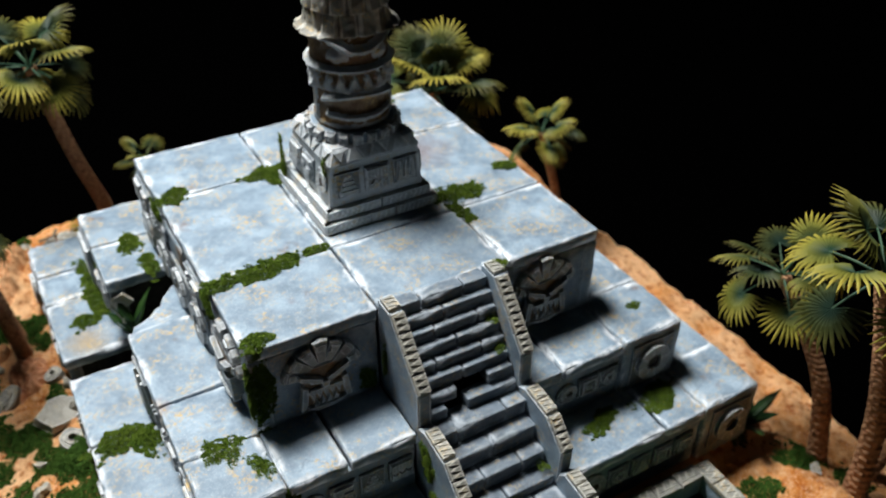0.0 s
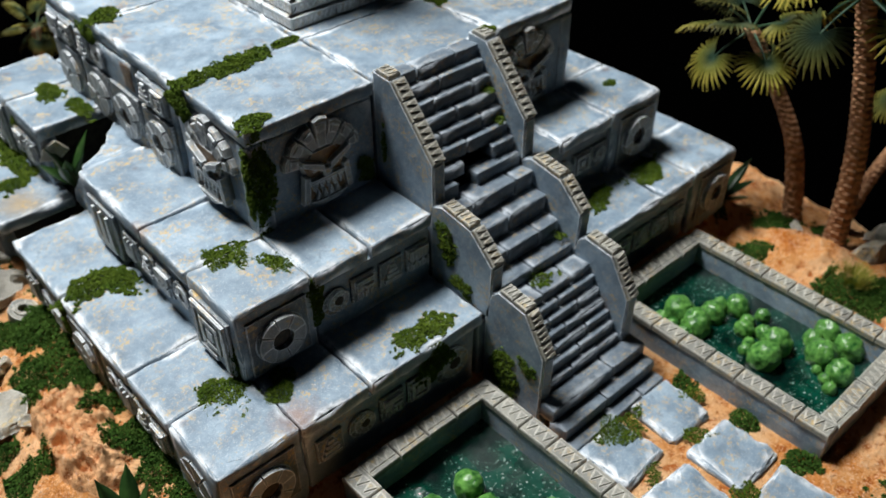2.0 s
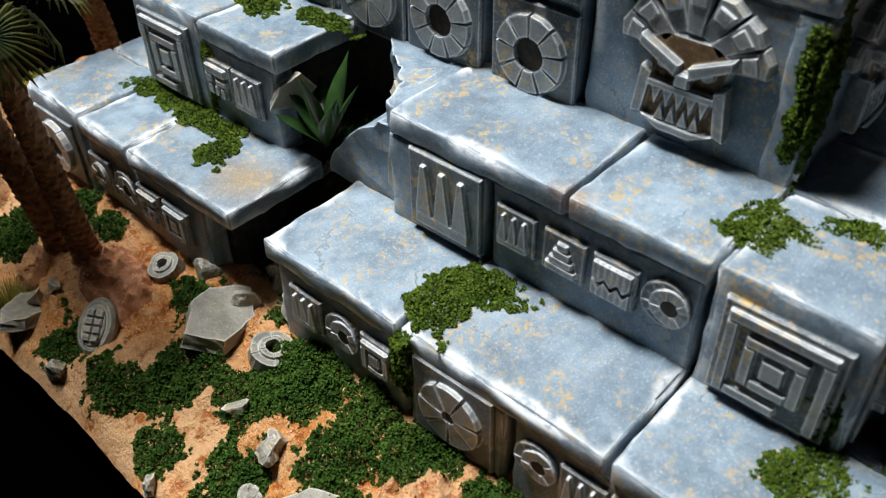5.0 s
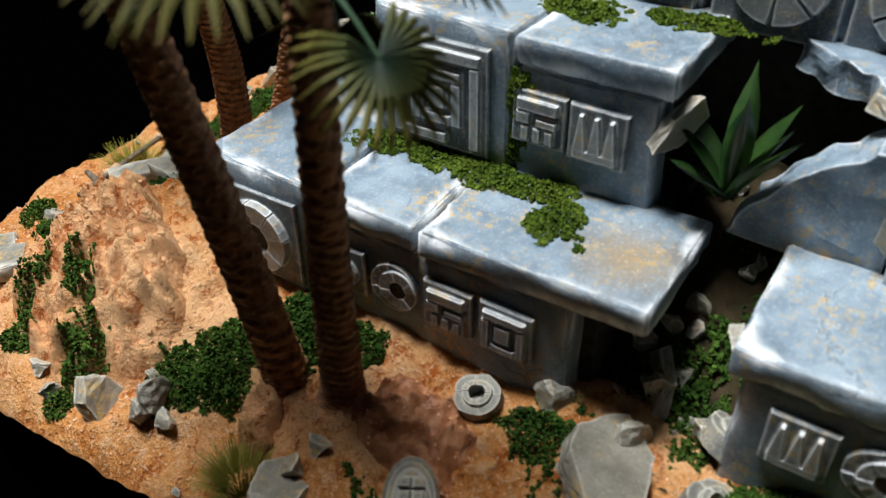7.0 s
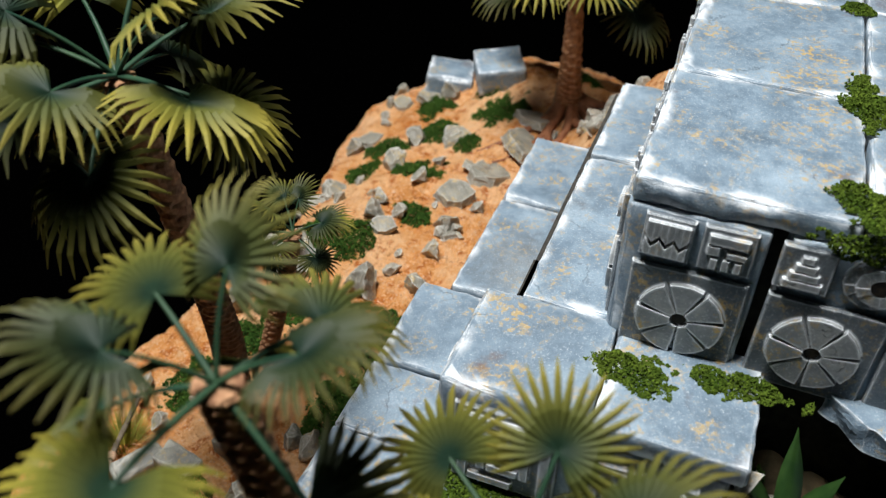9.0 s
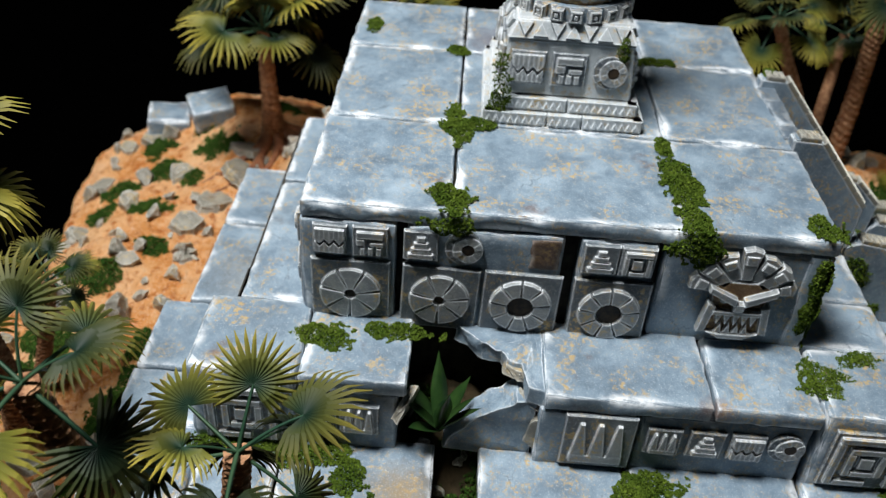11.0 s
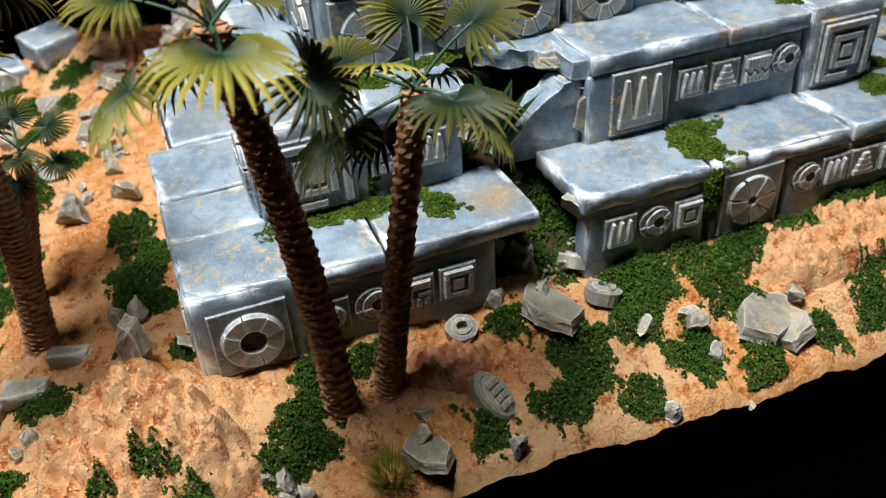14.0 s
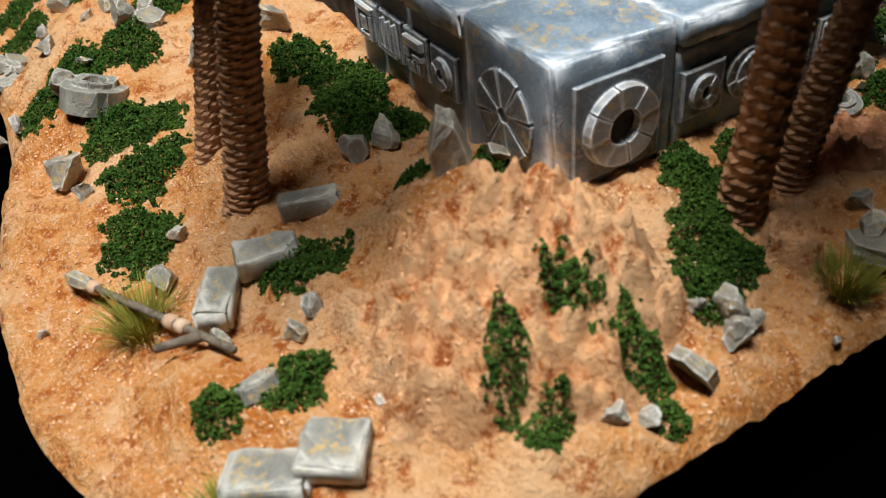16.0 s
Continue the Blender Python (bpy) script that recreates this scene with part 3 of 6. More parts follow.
def tier_core(w_in, w_out, z0, z1, gap):
    """The grout filling behind a tier's blocks, open where the wall has fallen."""
    for side, a, b in (("F", -w_out + 0.006, w_out - 0.006), ("B", -0.045, w_out - 0.006), ("R", -w_out + 0.006, 0.018)):
        lo, hi = face_box(side, a, b, w_in, w_out - 0.0065, z0, z1)
        bm = bmesh.new()
        bmesh.ops.create_cube(bm, size=1.0)
        c = [(a + b) / 2 for a, b in zip(lo, hi)]
        part("rubble_fill", to_mesh("rubble_fill", bm, CORE), pyramid, Matrix.Translation(c) @ Matrix.Diagonal((*[b - a for a, b in zip(lo, hi)], 1)))
    for u0, u1 in ((-w_out + 0.006, gap[0]), (gap[1], w_out - 0.006)):
        lo, hi = face_box("L", u0, u1, w_in, w_out - 0.0065, z0, z1)
        bm = bmesh.new()
        bmesh.ops.create_cube(bm, size=1.0)
        c = [(a + b) / 2 for a, b in zip(lo, hi)]
        part("rubble_fill", to_mesh("rubble_fill", bm, CORE), pyramid, Matrix.Translation(c) @ Matrix.Diagonal((*[b - a for a, b in zip(lo, hi)], 1)))


tier_core(0.0595, W2, -0.02, Z2 - 0.004, (-0.052, 0.002))
tier_core(0.0605, W1, -0.02, Z1 - 0.004, (-0.048, -0.012))


def corner(side_a, side_b, sx, sy, w, inner, z0, z1, kinds, s):
    """A tall corner block with its own cap; kinds are the reliefs on its x and y faces."""
    x0, x1 = sorted((sx * inner, sx * w))
    y0, y1 = sorted((sy * inner, sy * w))
    b = box_at("corner_block", (x0, y0, z0), (x1, y1, z1), STONE, pyramid, r=0.0015, cell=0.0042, amp=0.0004, chip=0.0009)
    c = (inner + w) / 2
    for side, kind in ((side_a, kinds[0]), (side_b, kinds[1])):
        u = {"L": -sy * c, "R": sy * c, "F": sx * c, "B": -sx * c}[side]
        part("carved_tile", relief_mesh(kind, s), b, on_face(side, u, (0.0208 if z0 < 0.01 else (z0 + z1) / 2 - 0.0006), w - 0.0004))


z2b, z2t = Z1 - 0.002, Z2 - SLAB - 0.0003
C2 = 0.0800
corner("L", "F", -1, -1, W2 + 0.001, C2 + 0.003, z2b, Z2 + 0.0008, ("maze", "plainring"), 0.0122)
corner("L", "B", -1, 1, W2 + 0.001, C2, z2b, Z2 + 0.0008, ("maze", "wheel"), 0.0125)
corner("R", "F", 1, -1, W2 + 0.001, C2, z2b, Z2 + 0.0008, ("maze", "plainring"), 0.0122)
zg2 = 0.0512
wall_block("L", -C2, -0.0480, W2, z2b, z2t, tiles=(("bird", -0.0735, zg2, 0.0060), ("teeth", -0.0605, zg2 - 0.0005, 0.0062)))
wall_block("L", -0.0050, 0.0262, W2 + 0.0006, z2b, z2t, tiles=(("teeth", 0.0150, zg2 - 0.001, 0.0112),))
wall_block("L", 0.0270, C2 + 0.002, W2 - 0.0006, z2b, z2t, tiles=(("teeth", 0.0356, zg2, 0.0055), ("steps", 0.0490, zg2, 0.0055), ("zig", 0.0620, zg2, 0.0055), ("hole", 0.0742, zg2 + 0.001, 0.0058)))
wall_block("F", -C2 - 0.002, -0.0270, W2 - 0.0006, z2b, z2t, tiles=(("hole", -0.0740, zg2, 0.0058), ("bird", -0.0610, zg2, 0.0055), ("steps", -0.0480, zg2, 0.0055), ("zig", -0.0350, zg2, 0.0055)))
wall_block("F", 0.0270, C2, W2 - 0.0006, z2b, z2t, tiles=(("hole", 0.0360, zg2, 0.0056), ("hole", 0.0490, zg2, 0.0056), ("spiral", 0.0610, zg2, 0.0055), ("eye", 0.0725, zg2, 0.0055)))
wall_block("F", -0.0265, 0.0265, W2 - 0.0006, z2b, z2t)
for side, spans in (("B", ((-0.046, -0.010), (-0.009, 0.034), (0.035, C2))), ("R", ((-C2, -0.027), (-0.026, 0.027)))):
    for u0, u1 in spans:
        wall_block(side, u0, u1, W2 - (0.0095 if side == "B" else 0.0006), z2b, z2t, tiles=[(rng.choice(KINDS), u0 + 0.0075 + 0.0128 * k, zg2, 0.0055) for k in range(int((u1 - u0) / 0.0128))])
IN2 = W3 - 0.004
for side, cuts in (("L", ((-C2, -0.0455), (-0.0040, 0.0485), (0.0488, C2 + 0.0025))), ("F", ((-C2 - 0.003, -0.0575), (-0.057, -0.0275), (0.0285, 0.0450), (0.0455, C2))),
                   ("B", ((-0.048, 0.006), (0.007, C2))), ("R", ((-C2, -0.030), (-0.029, 0.020)))):
    for u0, u1 in cuts:
        edge_slab(side, u0, u1, W2 + (0.0014 if side != "B" else -0.0080), IN2, Z2)

# tier one
z1b, z1t = -0.012, Z1 - SLAB - 0.0003
C1 = 0.1115
corner("L", "F", -1, -1, W1 + 0.001, C1, z1b, Z1 + 0.0008, ("disc", "plainring"), 0.0122)
corner("L", "B", -1, 1, W1 + 0.001, C1, z1b, Z1 + 0.0008, ("plainring", "disc"), 0.0112)
corner("R", "F", 1, -1, W1 + 0.001, C1 - 0.002, z1b, Z1 + 0.0008, ("wheel", "plainring"), 0.0120)
zg1 = 0.0198
wall_block("L", -C1, -0.0500, W1, z1b, z1t, tiles=(("eye", -0.1040, zg1, 0.0058), ("hole", -0.0910, zg1, 0.0060), ("bird", -0.0775, zg1, 0.0058), ("spiral", -0.0640, zg1, 0.0060)))
wall_block("L", -0.0200, 0.0268, W1, z1b, z1t, tiles=(("teeth", -0.0075, zg1 + 0.001, 0.0058), ("hole", 0.0055, zg1 + 0.001, 0.0060), ("spiral", 0.0183, zg1 + 0.001, 0.0056)))
wall_block("L", 0.0275, 0.0572, W1 + 0.0004, z1b, z1t, tiles=(("wheel", 0.0424, zg1, 0.0118),))
wall_block("L", 0.0580, C1, W1, z1b, z1t, tiles=(("hole", 0.0655, zg1 + 0.002, 0.0057), ("teeth", 0.0775, zg1 + 0.002, 0.0056), ("steps", 0.0895, zg1 + 0.002, 0.0056), ("spiral", 0.1015, zg1 + 0.002, 0.0056)))
wall_block("F", -C1, -0.0300, W1 - 0.0006, z1b, z1t, tiles=(("steps", -0.1010, zg1, 0.0056), ("hole", -0.0870, zg1, 0.0058), ("bird", -0.0730, zg1, 0.0056), ("spiral", -0.0600, zg1, 0.0056), ("hole", -0.0440, zg1, 0.0085)))
wall_block("F", 0.0300, C1 - 0.002, W1 - 0.0006, z1b, z1t, tiles=(("hole", 0.0440, zg1, 0.0085), ("eye", 0.0600, zg1, 0.0056), ("steps", 0.0730, zg1, 0.0056), ("spiral", 0.0860, zg1, 0.0056), ("bird", 0.0990, zg1, 0.0056)))
wall_block("F", -0.0295, 0.0295, W1 - 0.0006, z1b, z1t)
for side, ks in (("B", (1, 2, 3)), ("R", (0, 1, 2))):
    for k in ks:
        u0 = -C1 + k * 0.0557
        wall_block(side, u0, u0 + 0.055, W1 - (0.0085 if side == "B" and k < 3 else 0.0006), z1b, z1t, tiles=[(KINDS[(k + i) % 7], u0 + 0.008 + 0.0128 * i, zg1, 0.0056) for i in range(4)])
IN1 = W2 - 0.004
for side, cuts in (("L", ((-C1, -0.0852), (-0.0848, -0.0355), (-0.0220, 0.0255), (0.0262, 0.0818), (0.0822, C1))), ("F", ((-C1, -0.0825), (-0.0820, -0.0275), (0.0285, 0.0850), (0.0855, C1 - 0.002))),
                   ("B", ((-0.0500, -0.0050), (-0.0040, 0.0480), (0.0490, 0.0852), (0.0858, C1))), ("R", ((-C1, -0.030), (-0.029, 0.040)))):
    for u0, u1 in cuts:
        edge_slab(side, u0, u1, W1 + (0.0016 if side != "B" or u0 > 0.03 else -0.0070), IN1 - (0.006 if side == "B" else 0), Z1)


# ---------- carved guardian masks ----------
def mask_mesh():
    bm = bmesh.new()
    for k in range(7):
        a = radians(90 + (k - 3) * 25)
        c, s = math.cos(a), math.sin(a)
        r0, r1 = 0.0060, 0.0175 + (0.0020 if k == 3 else 0.0)
        w0, w1 = 0.0016, 0.0031

        def at(r, w):
            return (c * r - s * w, 0.0015 + s * r * 0.92 + c * w)

        prism(bm, [at(r0, -w0), at(r1 - 0.001, -w1), at(r1, 0), at(r1 - 0.001, w1), at(r0, w0)], 0, 0.0030 + 0.0004 * (k % 2), 0.0007)
        prism(bm, [at(r1 * 0.68, -w1 * 0.5), at(r1 * 0.86, -w1 * 0.62), at(r1 * 0.86, w1 * 0.62), at(r1 * 0.68, w1 * 0.5)], 0.0025, 0.0038, 0.0003)
    prism(bm, [(-0.0105, 0.0045), (-0.0085, -0.0020), (-0.0100, -0.0125), (-0.0060, -0.0150), (0.0060, -0.0150), (0.0100, -0.0125), (0.0085, -0.0020), (0.0105, 0.0045), (0.0060, 0.0070), (-0.0060, 0.0070)], 0, 0.0034, 0.0010)
    bm.faces.ensure_lookup_table()
    bm.faces[-1].material_index = 1
    for q in (-1, 1):
        pts = [(q * 0.0010, 0.0010), (q * 0.0105, 0.0055), (q * 0.0108, 0.0035), (q * 0.0015, -0.0016)]
        prism(bm, pts if q > 0 else pts[::-1], 0.003, 0.0058, 0.0004)
        ring_of(bm, q * 0.0050, 0.0002, 0.0, 0.0014, 0.003, 0.0047, 6, 0.0)
        pts = [(q * 0.0072, -0.0025), (q * 0.0098, -0.0015), (q * 0.0112, -0.0135), (q * 0.0086, -0.0128)]
        prism(bm, pts if q < 0 else pts[::-1], 0.002, 0.0050, 0.0004)
    bar(bm, -0.0018, -0.0040, 0.0018, -0.0006, 0.003, 0.0056, 0.0006)
    bar(bm, -0.0080, -0.0056, 0.0080, -0.0042, 0.003, 0.0052, 0.0004)
    prism(bm, [(-0.0086, -0.0128), (-0.004, -0.0152), (0.004, -0.0152), (0.0086, -0.0128), (0.004, -0.0135), (-0.004, -0.0135)], 0.003, 0.0054, 0.0004)
    for k in range(5):
        x = -0.0056 + 0.0028 * k
        prism(bm, [(x - 0.0012, -0.0056), (x, -0.0098), (x + 0.0012, -0.0056)], 0.003, 0.0050, 0.0003)
    for k in range(4):
        x = -0.0042 + 0.0028 * k
        prism(bm, [(x - 0.0012, -0.0132), (x + 0.0012, -0.0132), (x, -0.0092)], 0.003, 0.0047, 0.0003)
    bmesh.ops.recalc_face_normals(bm, faces=bm.faces)
    me = to_mesh("guardian_mask", bm, RAISED)
    me.materials.append(WASH)
    return me


MASK = mask_mesh()
for side, u in (("L", 0.0565), ("F", -0.0540), ("F", 0.0540)):
    part("guardian_mask", MASK, pyramid, on_face(side, u, 0.0880, W3 - 0.0016), "carved fanged mask with a fan of feathers")

# ---------- stairways ----------
def cheek(name, poly, x0, x1, parent):
    """A stair's side wall: outline poly in y and z, between x0 and x1."""
    bm = bmesh.new()
    a = [bm.verts.new((x0, y, z)) for y, z in poly]
    b = [bm.verts.new((x1, y, z)) for y, z in poly]
    n = len(poly)
    bm.faces.new(a[::-1])
    bm.faces.new(b)
    for i in range(n):
        bm.faces.new((a[i], a[(i + 1) % n], b[(i + 1) % n], b[i]))
    bmesh.ops.recalc_face_normals(bm, faces=bm.faces)
    bmesh.ops.bevel(bm, geom=bm.edges[:], offset=0.0006, segments=2, affect="EDGES")
    return part(name, to_mesh(name, bm, STONE), parent)


def carved_strip(parent, x, width, a, b, pieces):
    """Carved coping stones with a zigzag along a sloping edge from a to b (y, z)."""
    length = math.hypot(b[0] - a[0], b[1] - a[1]) / pieces
    ang = math.degrees(math.atan2(b[1] - a[1], b[0] - a[0]))
    bm = bmesh.new()
    l2, w2 = length / 2 - 0.0003, width / 2
    bar(bm, -l2, -w2, l2, w2, -0.0008, 0.0010, 0.0003)
    n = max(2, round(length / 0.0026))
    for k in range(n):
        x0 = -l2 + 2 * l2 * k / n
        x1 = -l2 + 2 * l2 * (k + 1) / n
        prism(bm, [(x0 + 0.0002, -w2 * 0.75), (x1 - 0.0002, -w2 * 0.75), ((x0 + x1) / 2, w2 * 0.75)], 0.0008, 0.0015, 0.0002)
    me = to_mesh("carved_coping", bm, PALE)
    for k in range(pieces):
        f = (k + 0.5) / pieces
        m = Matrix.Translation((x, a[0] + (b[0] - a[0]) * f, a[1] + (b[1] - a[1]) * f)) @ pose(0, 0, 0, 0, 0, 90) @ pose(0, 0, 0, 0, -ang, 0)
        part("carved_coping", me, parent, m)


def step_row(parent, x0, x1, y0, y1, z0, z1, cuts, skip=()):
    xs = [x0] + [x0 + (x1 - x0) * c for c in cuts] + [x1]
    for k in range(len(xs) - 1):
        if k not in skip:
            box_at("step_stone", (xs[k] + 0.0002, y0, z0), (xs[k + 1] - 0.0002, y1, z1 + rng.uniform(-0.0003, 0.0002)), STEP, parent, rng.uniform(-0.5, 0.5), r=0.0007, cell=0.004, amp=0.00025, chip=0.0007)


XI, XO = 0.0212, 0.0272
top_stair = thing("staircase", (0, -0.10, Z2), "steep upper flight of grey stone steps with carved cheeks", "staircase", "flights up the pyramid")
n = 8
for k in range(n):
    zt_ = Z3 + 0.0006 - k * (Z3 + 0.0006 - Z2 - 0.001) / n
    y1 = -0.0835 - 0.0037 * k
    step_row(top_stair, -XI, XI, y1 - 0.0042, y1 + 0.0030, zt_ - 0.0062, zt_, ((0.25, 0.72), (0.45,), (0.3, 0.78), (0.5,), (0.22, 0.74), (0.47,), (0.36, 0.7), (0.2, 0.42))[k], (1,) if k == 6 else ((1,) if k == 7 else ()))
poly = [(-0.0815, Z2 - 0.002), (-0.1150, Z2 - 0.002), (-0.1150, 0.0885), (-0.0920, 0.1145), (-0.0815, 0.1150)]
for sx in (-1, 1):
    c = cheek("cheek_wall", poly, sx * XO if sx < 0 else XI, -XI if sx < 0 else XO, top_stair)
    carved_strip(c, sx * (XI + XO) / 2, 0.0058, (-0.1150, 0.0890), (-0.0925, 0.1145), 4)
    carved_strip(c, sx * (XI + XO) / 2, 0.0056, (-0.0915, 0.1150), (-0.0835, 0.1153), 1)

mid_stair = thing("staircase", (0, -0.13, Z1), "short middle flight of wide grey stone steps", "staircase", "flights up the pyramid")
for k in range(4):
    zt_ = Z2 + 0.0008 - k * 0.0077
    y1 = -0.1130 - 0.0078 * k
    step_row(mid_stair, -XI, XI, y1 - 0.0082, y1 + 0.0040, zt_ - 0.0085, zt_, ((0.22, 0.76), (0.5,), (0.30, 0.72), (0.45,))[k])
poly = [(-0.1130, Z1 - 0.002), (-0.1460, Z1 - 0.002), (-0.1470, 0.0600), (-0.1350, 0.0712), (-0.1195, 0.0735), (-0.1130, 0.0710)]
for sx in (-1, 1):
    c = cheek("cheek_wall", poly, sx * XO if sx < 0 else XI, -XI if sx < 0 else XO, mid_stair)
    carved_strip(c, sx * (XI + XO) / 2, 0.0056, (-0.1468, 0.0605), (-0.1352, 0.0715), 2)
    carved_strip(c, sx * (XI + XO) / 2, 0.0056, (-0.1345, 0.0718), (-0.1195, 0.0740), 2)

low_stair = thing("staircase", (0, -0.16, -0.004), "lower flight of worn stone steps ending in three broad treads", "staircase", "flights up the pyramid")
step_row(low_stair, -XI, XI, -0.1545, -0.1440, Z1 - 0.004, Z1 + 0.0040, (0.35, 0.72))
for k in range(6):
    zt_ = Z1 - 0.0005 - k * 0.0042
    y1 = -0.1540 - 0.0031 * k
    step_row(low_stair, -XI, XI, y1 - 0.0036, y1 + 0.0030, zt_ - 0.0058, zt_, ((0.5,), (0.3, 0.7), (0.45,), (0.25, 0.68), (0.5,), (0.33, 0.7))[k])
for k, (za, ya, yb) in enumerate(((0.0115, -0.1815, -0.1680), (0.0055, -0.1875, -0.1790), (0.0000, -0.1930, -0.1850))):
    step_row(low_stair, -0.0268, 0.0285, ya, yb, za - 0.0075, za, ((0.62,), (0.45,), (0.4, 0.75))[k])
box_at("stair_core", (-XI, -0.172, -0.012), (XI, -0.143, 0.012), CORE, low_stair)
poly = [(-0.1435, -0.008), (-0.1738, -0.008), (-0.1745, 0.0330), (-0.1640, 0.0498), (-0.1500, 0.0515), (-0.1462, 0.0480), (-0.1435, 0.036)]
for sx in (-1, 1):
    c = cheek("cheek_wall", poly, sx * XO if sx < 0 else XI, -XI if sx < 0 else XO, low_stair)
    carved_strip(c, sx * (XI + XO) / 2, 0.0056, (-0.1745, 0.0335), (-0.1642, 0.0502), 3)
    carved_strip(c, sx * (XI + XO) / 2, 0.0056, (-0.1640, 0.0505), (-0.1505, 0.0522), 2)

# ---------- pedestal and totem ----------
PX, PY = 0.0025, 0.000
pedestal = thing("pedestal", (PX, PY, Z3), "square tapered stone pedestal covered in carved tiles, moss at its corners", "pedestal")
for z0, z1, h in ((Z3, 0.1163, 0.0282), (0.1166, 0.1212, 0.0258)):
    plate = box_at("plinth_course", (PX - h + 0.0015, PY - h + 0.0015, z0), (PX + h - 0.0015, PY + h - 0.0015, z1), TOTEM, pedestal)
    for side in "LFBR":
        u = -h
        for w in ((0.4, 0.22, 0.38) if z0 == Z3 else (0.52, 0.48)):
            lu = 2 * h * w
            bm = bmesh.new()
            bar(bm, -lu / 2 + 0.0003, -(z1 - z0) / 2, lu / 2 - 0.0003, (z1 - z0) / 2, -0.002, 0.0016, 0.0004)
            k = int(lu / 0.0026)
            for i in range(k):
                x = -lu / 2 + 0.001 + (lu - 0.002) * i / k
                prism(bm, [(x, -0.0013), (x + 0.0021, -0.0013), (x + 0.00105, 0.0013)], 0.0012, 0.0022, 0.0002)
            part("carved_brick", to_mesh("carved_brick", bm, TOTEM), plate, Matrix.Translation((PX, PY, 0)) @ on_face(side, u + lu / 2, (z0 + z1) / 2, h - 0.0015))
            u += lu


def frustum(name, h0, h1, z0, z1, mat):
    bm = bmesh.new()
    a = [bm.verts.new((sx * h0, sy * h0, z0)) for sx, sy in ((-1, -1), (1, -1), (1, 1), (-1, 1))]
    b = [bm.verts.new((sx * h1, sy * h1, z1)) for sx, sy in ((-1, -1), (1, -1), (1, 1), (-1, 1))]
    bm.faces.new(a[::-1])
    bm.faces.new(b)
    for i in range(4):
        bm.faces.new((a[i], a[(i + 1) % 4], b[(i + 1) % 4], b[i]))
    bmesh.ops.bevel(bm, geom=bm.edges[:], offset=0.0007, segments=2, affect="EDGES")
    return to_mesh(name, bm, mat)


body = part("pedestal_body", frustum("pedestal_body", 0.0232, 0.0216, 0.1212, 0.1415, TOTEM), pedestal, Matrix.Translation((PX, PY, 0)))
for side in "LFBR":
    for k, kind in enumerate({"L": ("zig", "bird", "hole"), "F": ("steps", "zig", "teeth")}.get(side, ("spiral", "eye", "steps"))):
        m = Matrix.Translation((PX, PY, 0)) @ on_face(side, -0.0142 + 0.0142 * k, 0.1315, 0.0220) @ pose(0, 0, 0, -4.5, 0, 0)
        part("carved_tile", relief_mesh(kind, 0.0060), body, m)
band = part("sloping_band", frustum("sloping_band", 0.0226, 0.0192, 0.1412, 0.1478, TOTEM), pedestal, Matrix.Translation((PX, PY, 0)))
for side in "LFBR":
    for k in range(7):
        bm = bmesh.new()
        q = 1 if k % 2 else -1
        prism(bm, [(-0.0026, -0.0024 * q), (0.0026, -0.0024 * q), (0, 0.0024 * q)][::q], -0.0005, 0.0012, 0.0003)
        m = Matrix.Translation((PX, PY, 0)) @ on_face(side, -0.0165 + 0.0055 * k, 0.1445, 0.0208) @ pose(0, 0, 0, -27, 0, 0)
        part("carved_triangle", to_mesh("carved_triangle", bm, TOTEM), band, m)
bm = bmesh.new()
bmesh.ops.create_cone(bm, cap_ends=True, segments=48, radius1=0.0196, radius2=0.0192, depth=0.0052)
collar = part("round_collar", to_mesh("round_collar", bm, STONE), pedestal, Matrix.Translation((PX, PY, 0.1498)))
for k in range(20):
    a = 2 * math.pi * k / 20
    m = Matrix.Translation((PX + 0.0191 * math.cos(a), PY + 0.0191 * math.sin(a), 0.1498)) @ pose(0, 0, 0, 0, 0, math.degrees(a) + 90) @ pose(0, 0, 0, 90, 0, 0)
    part("collar_tile", relief_mesh("spiral", 0.0024), collar, m)


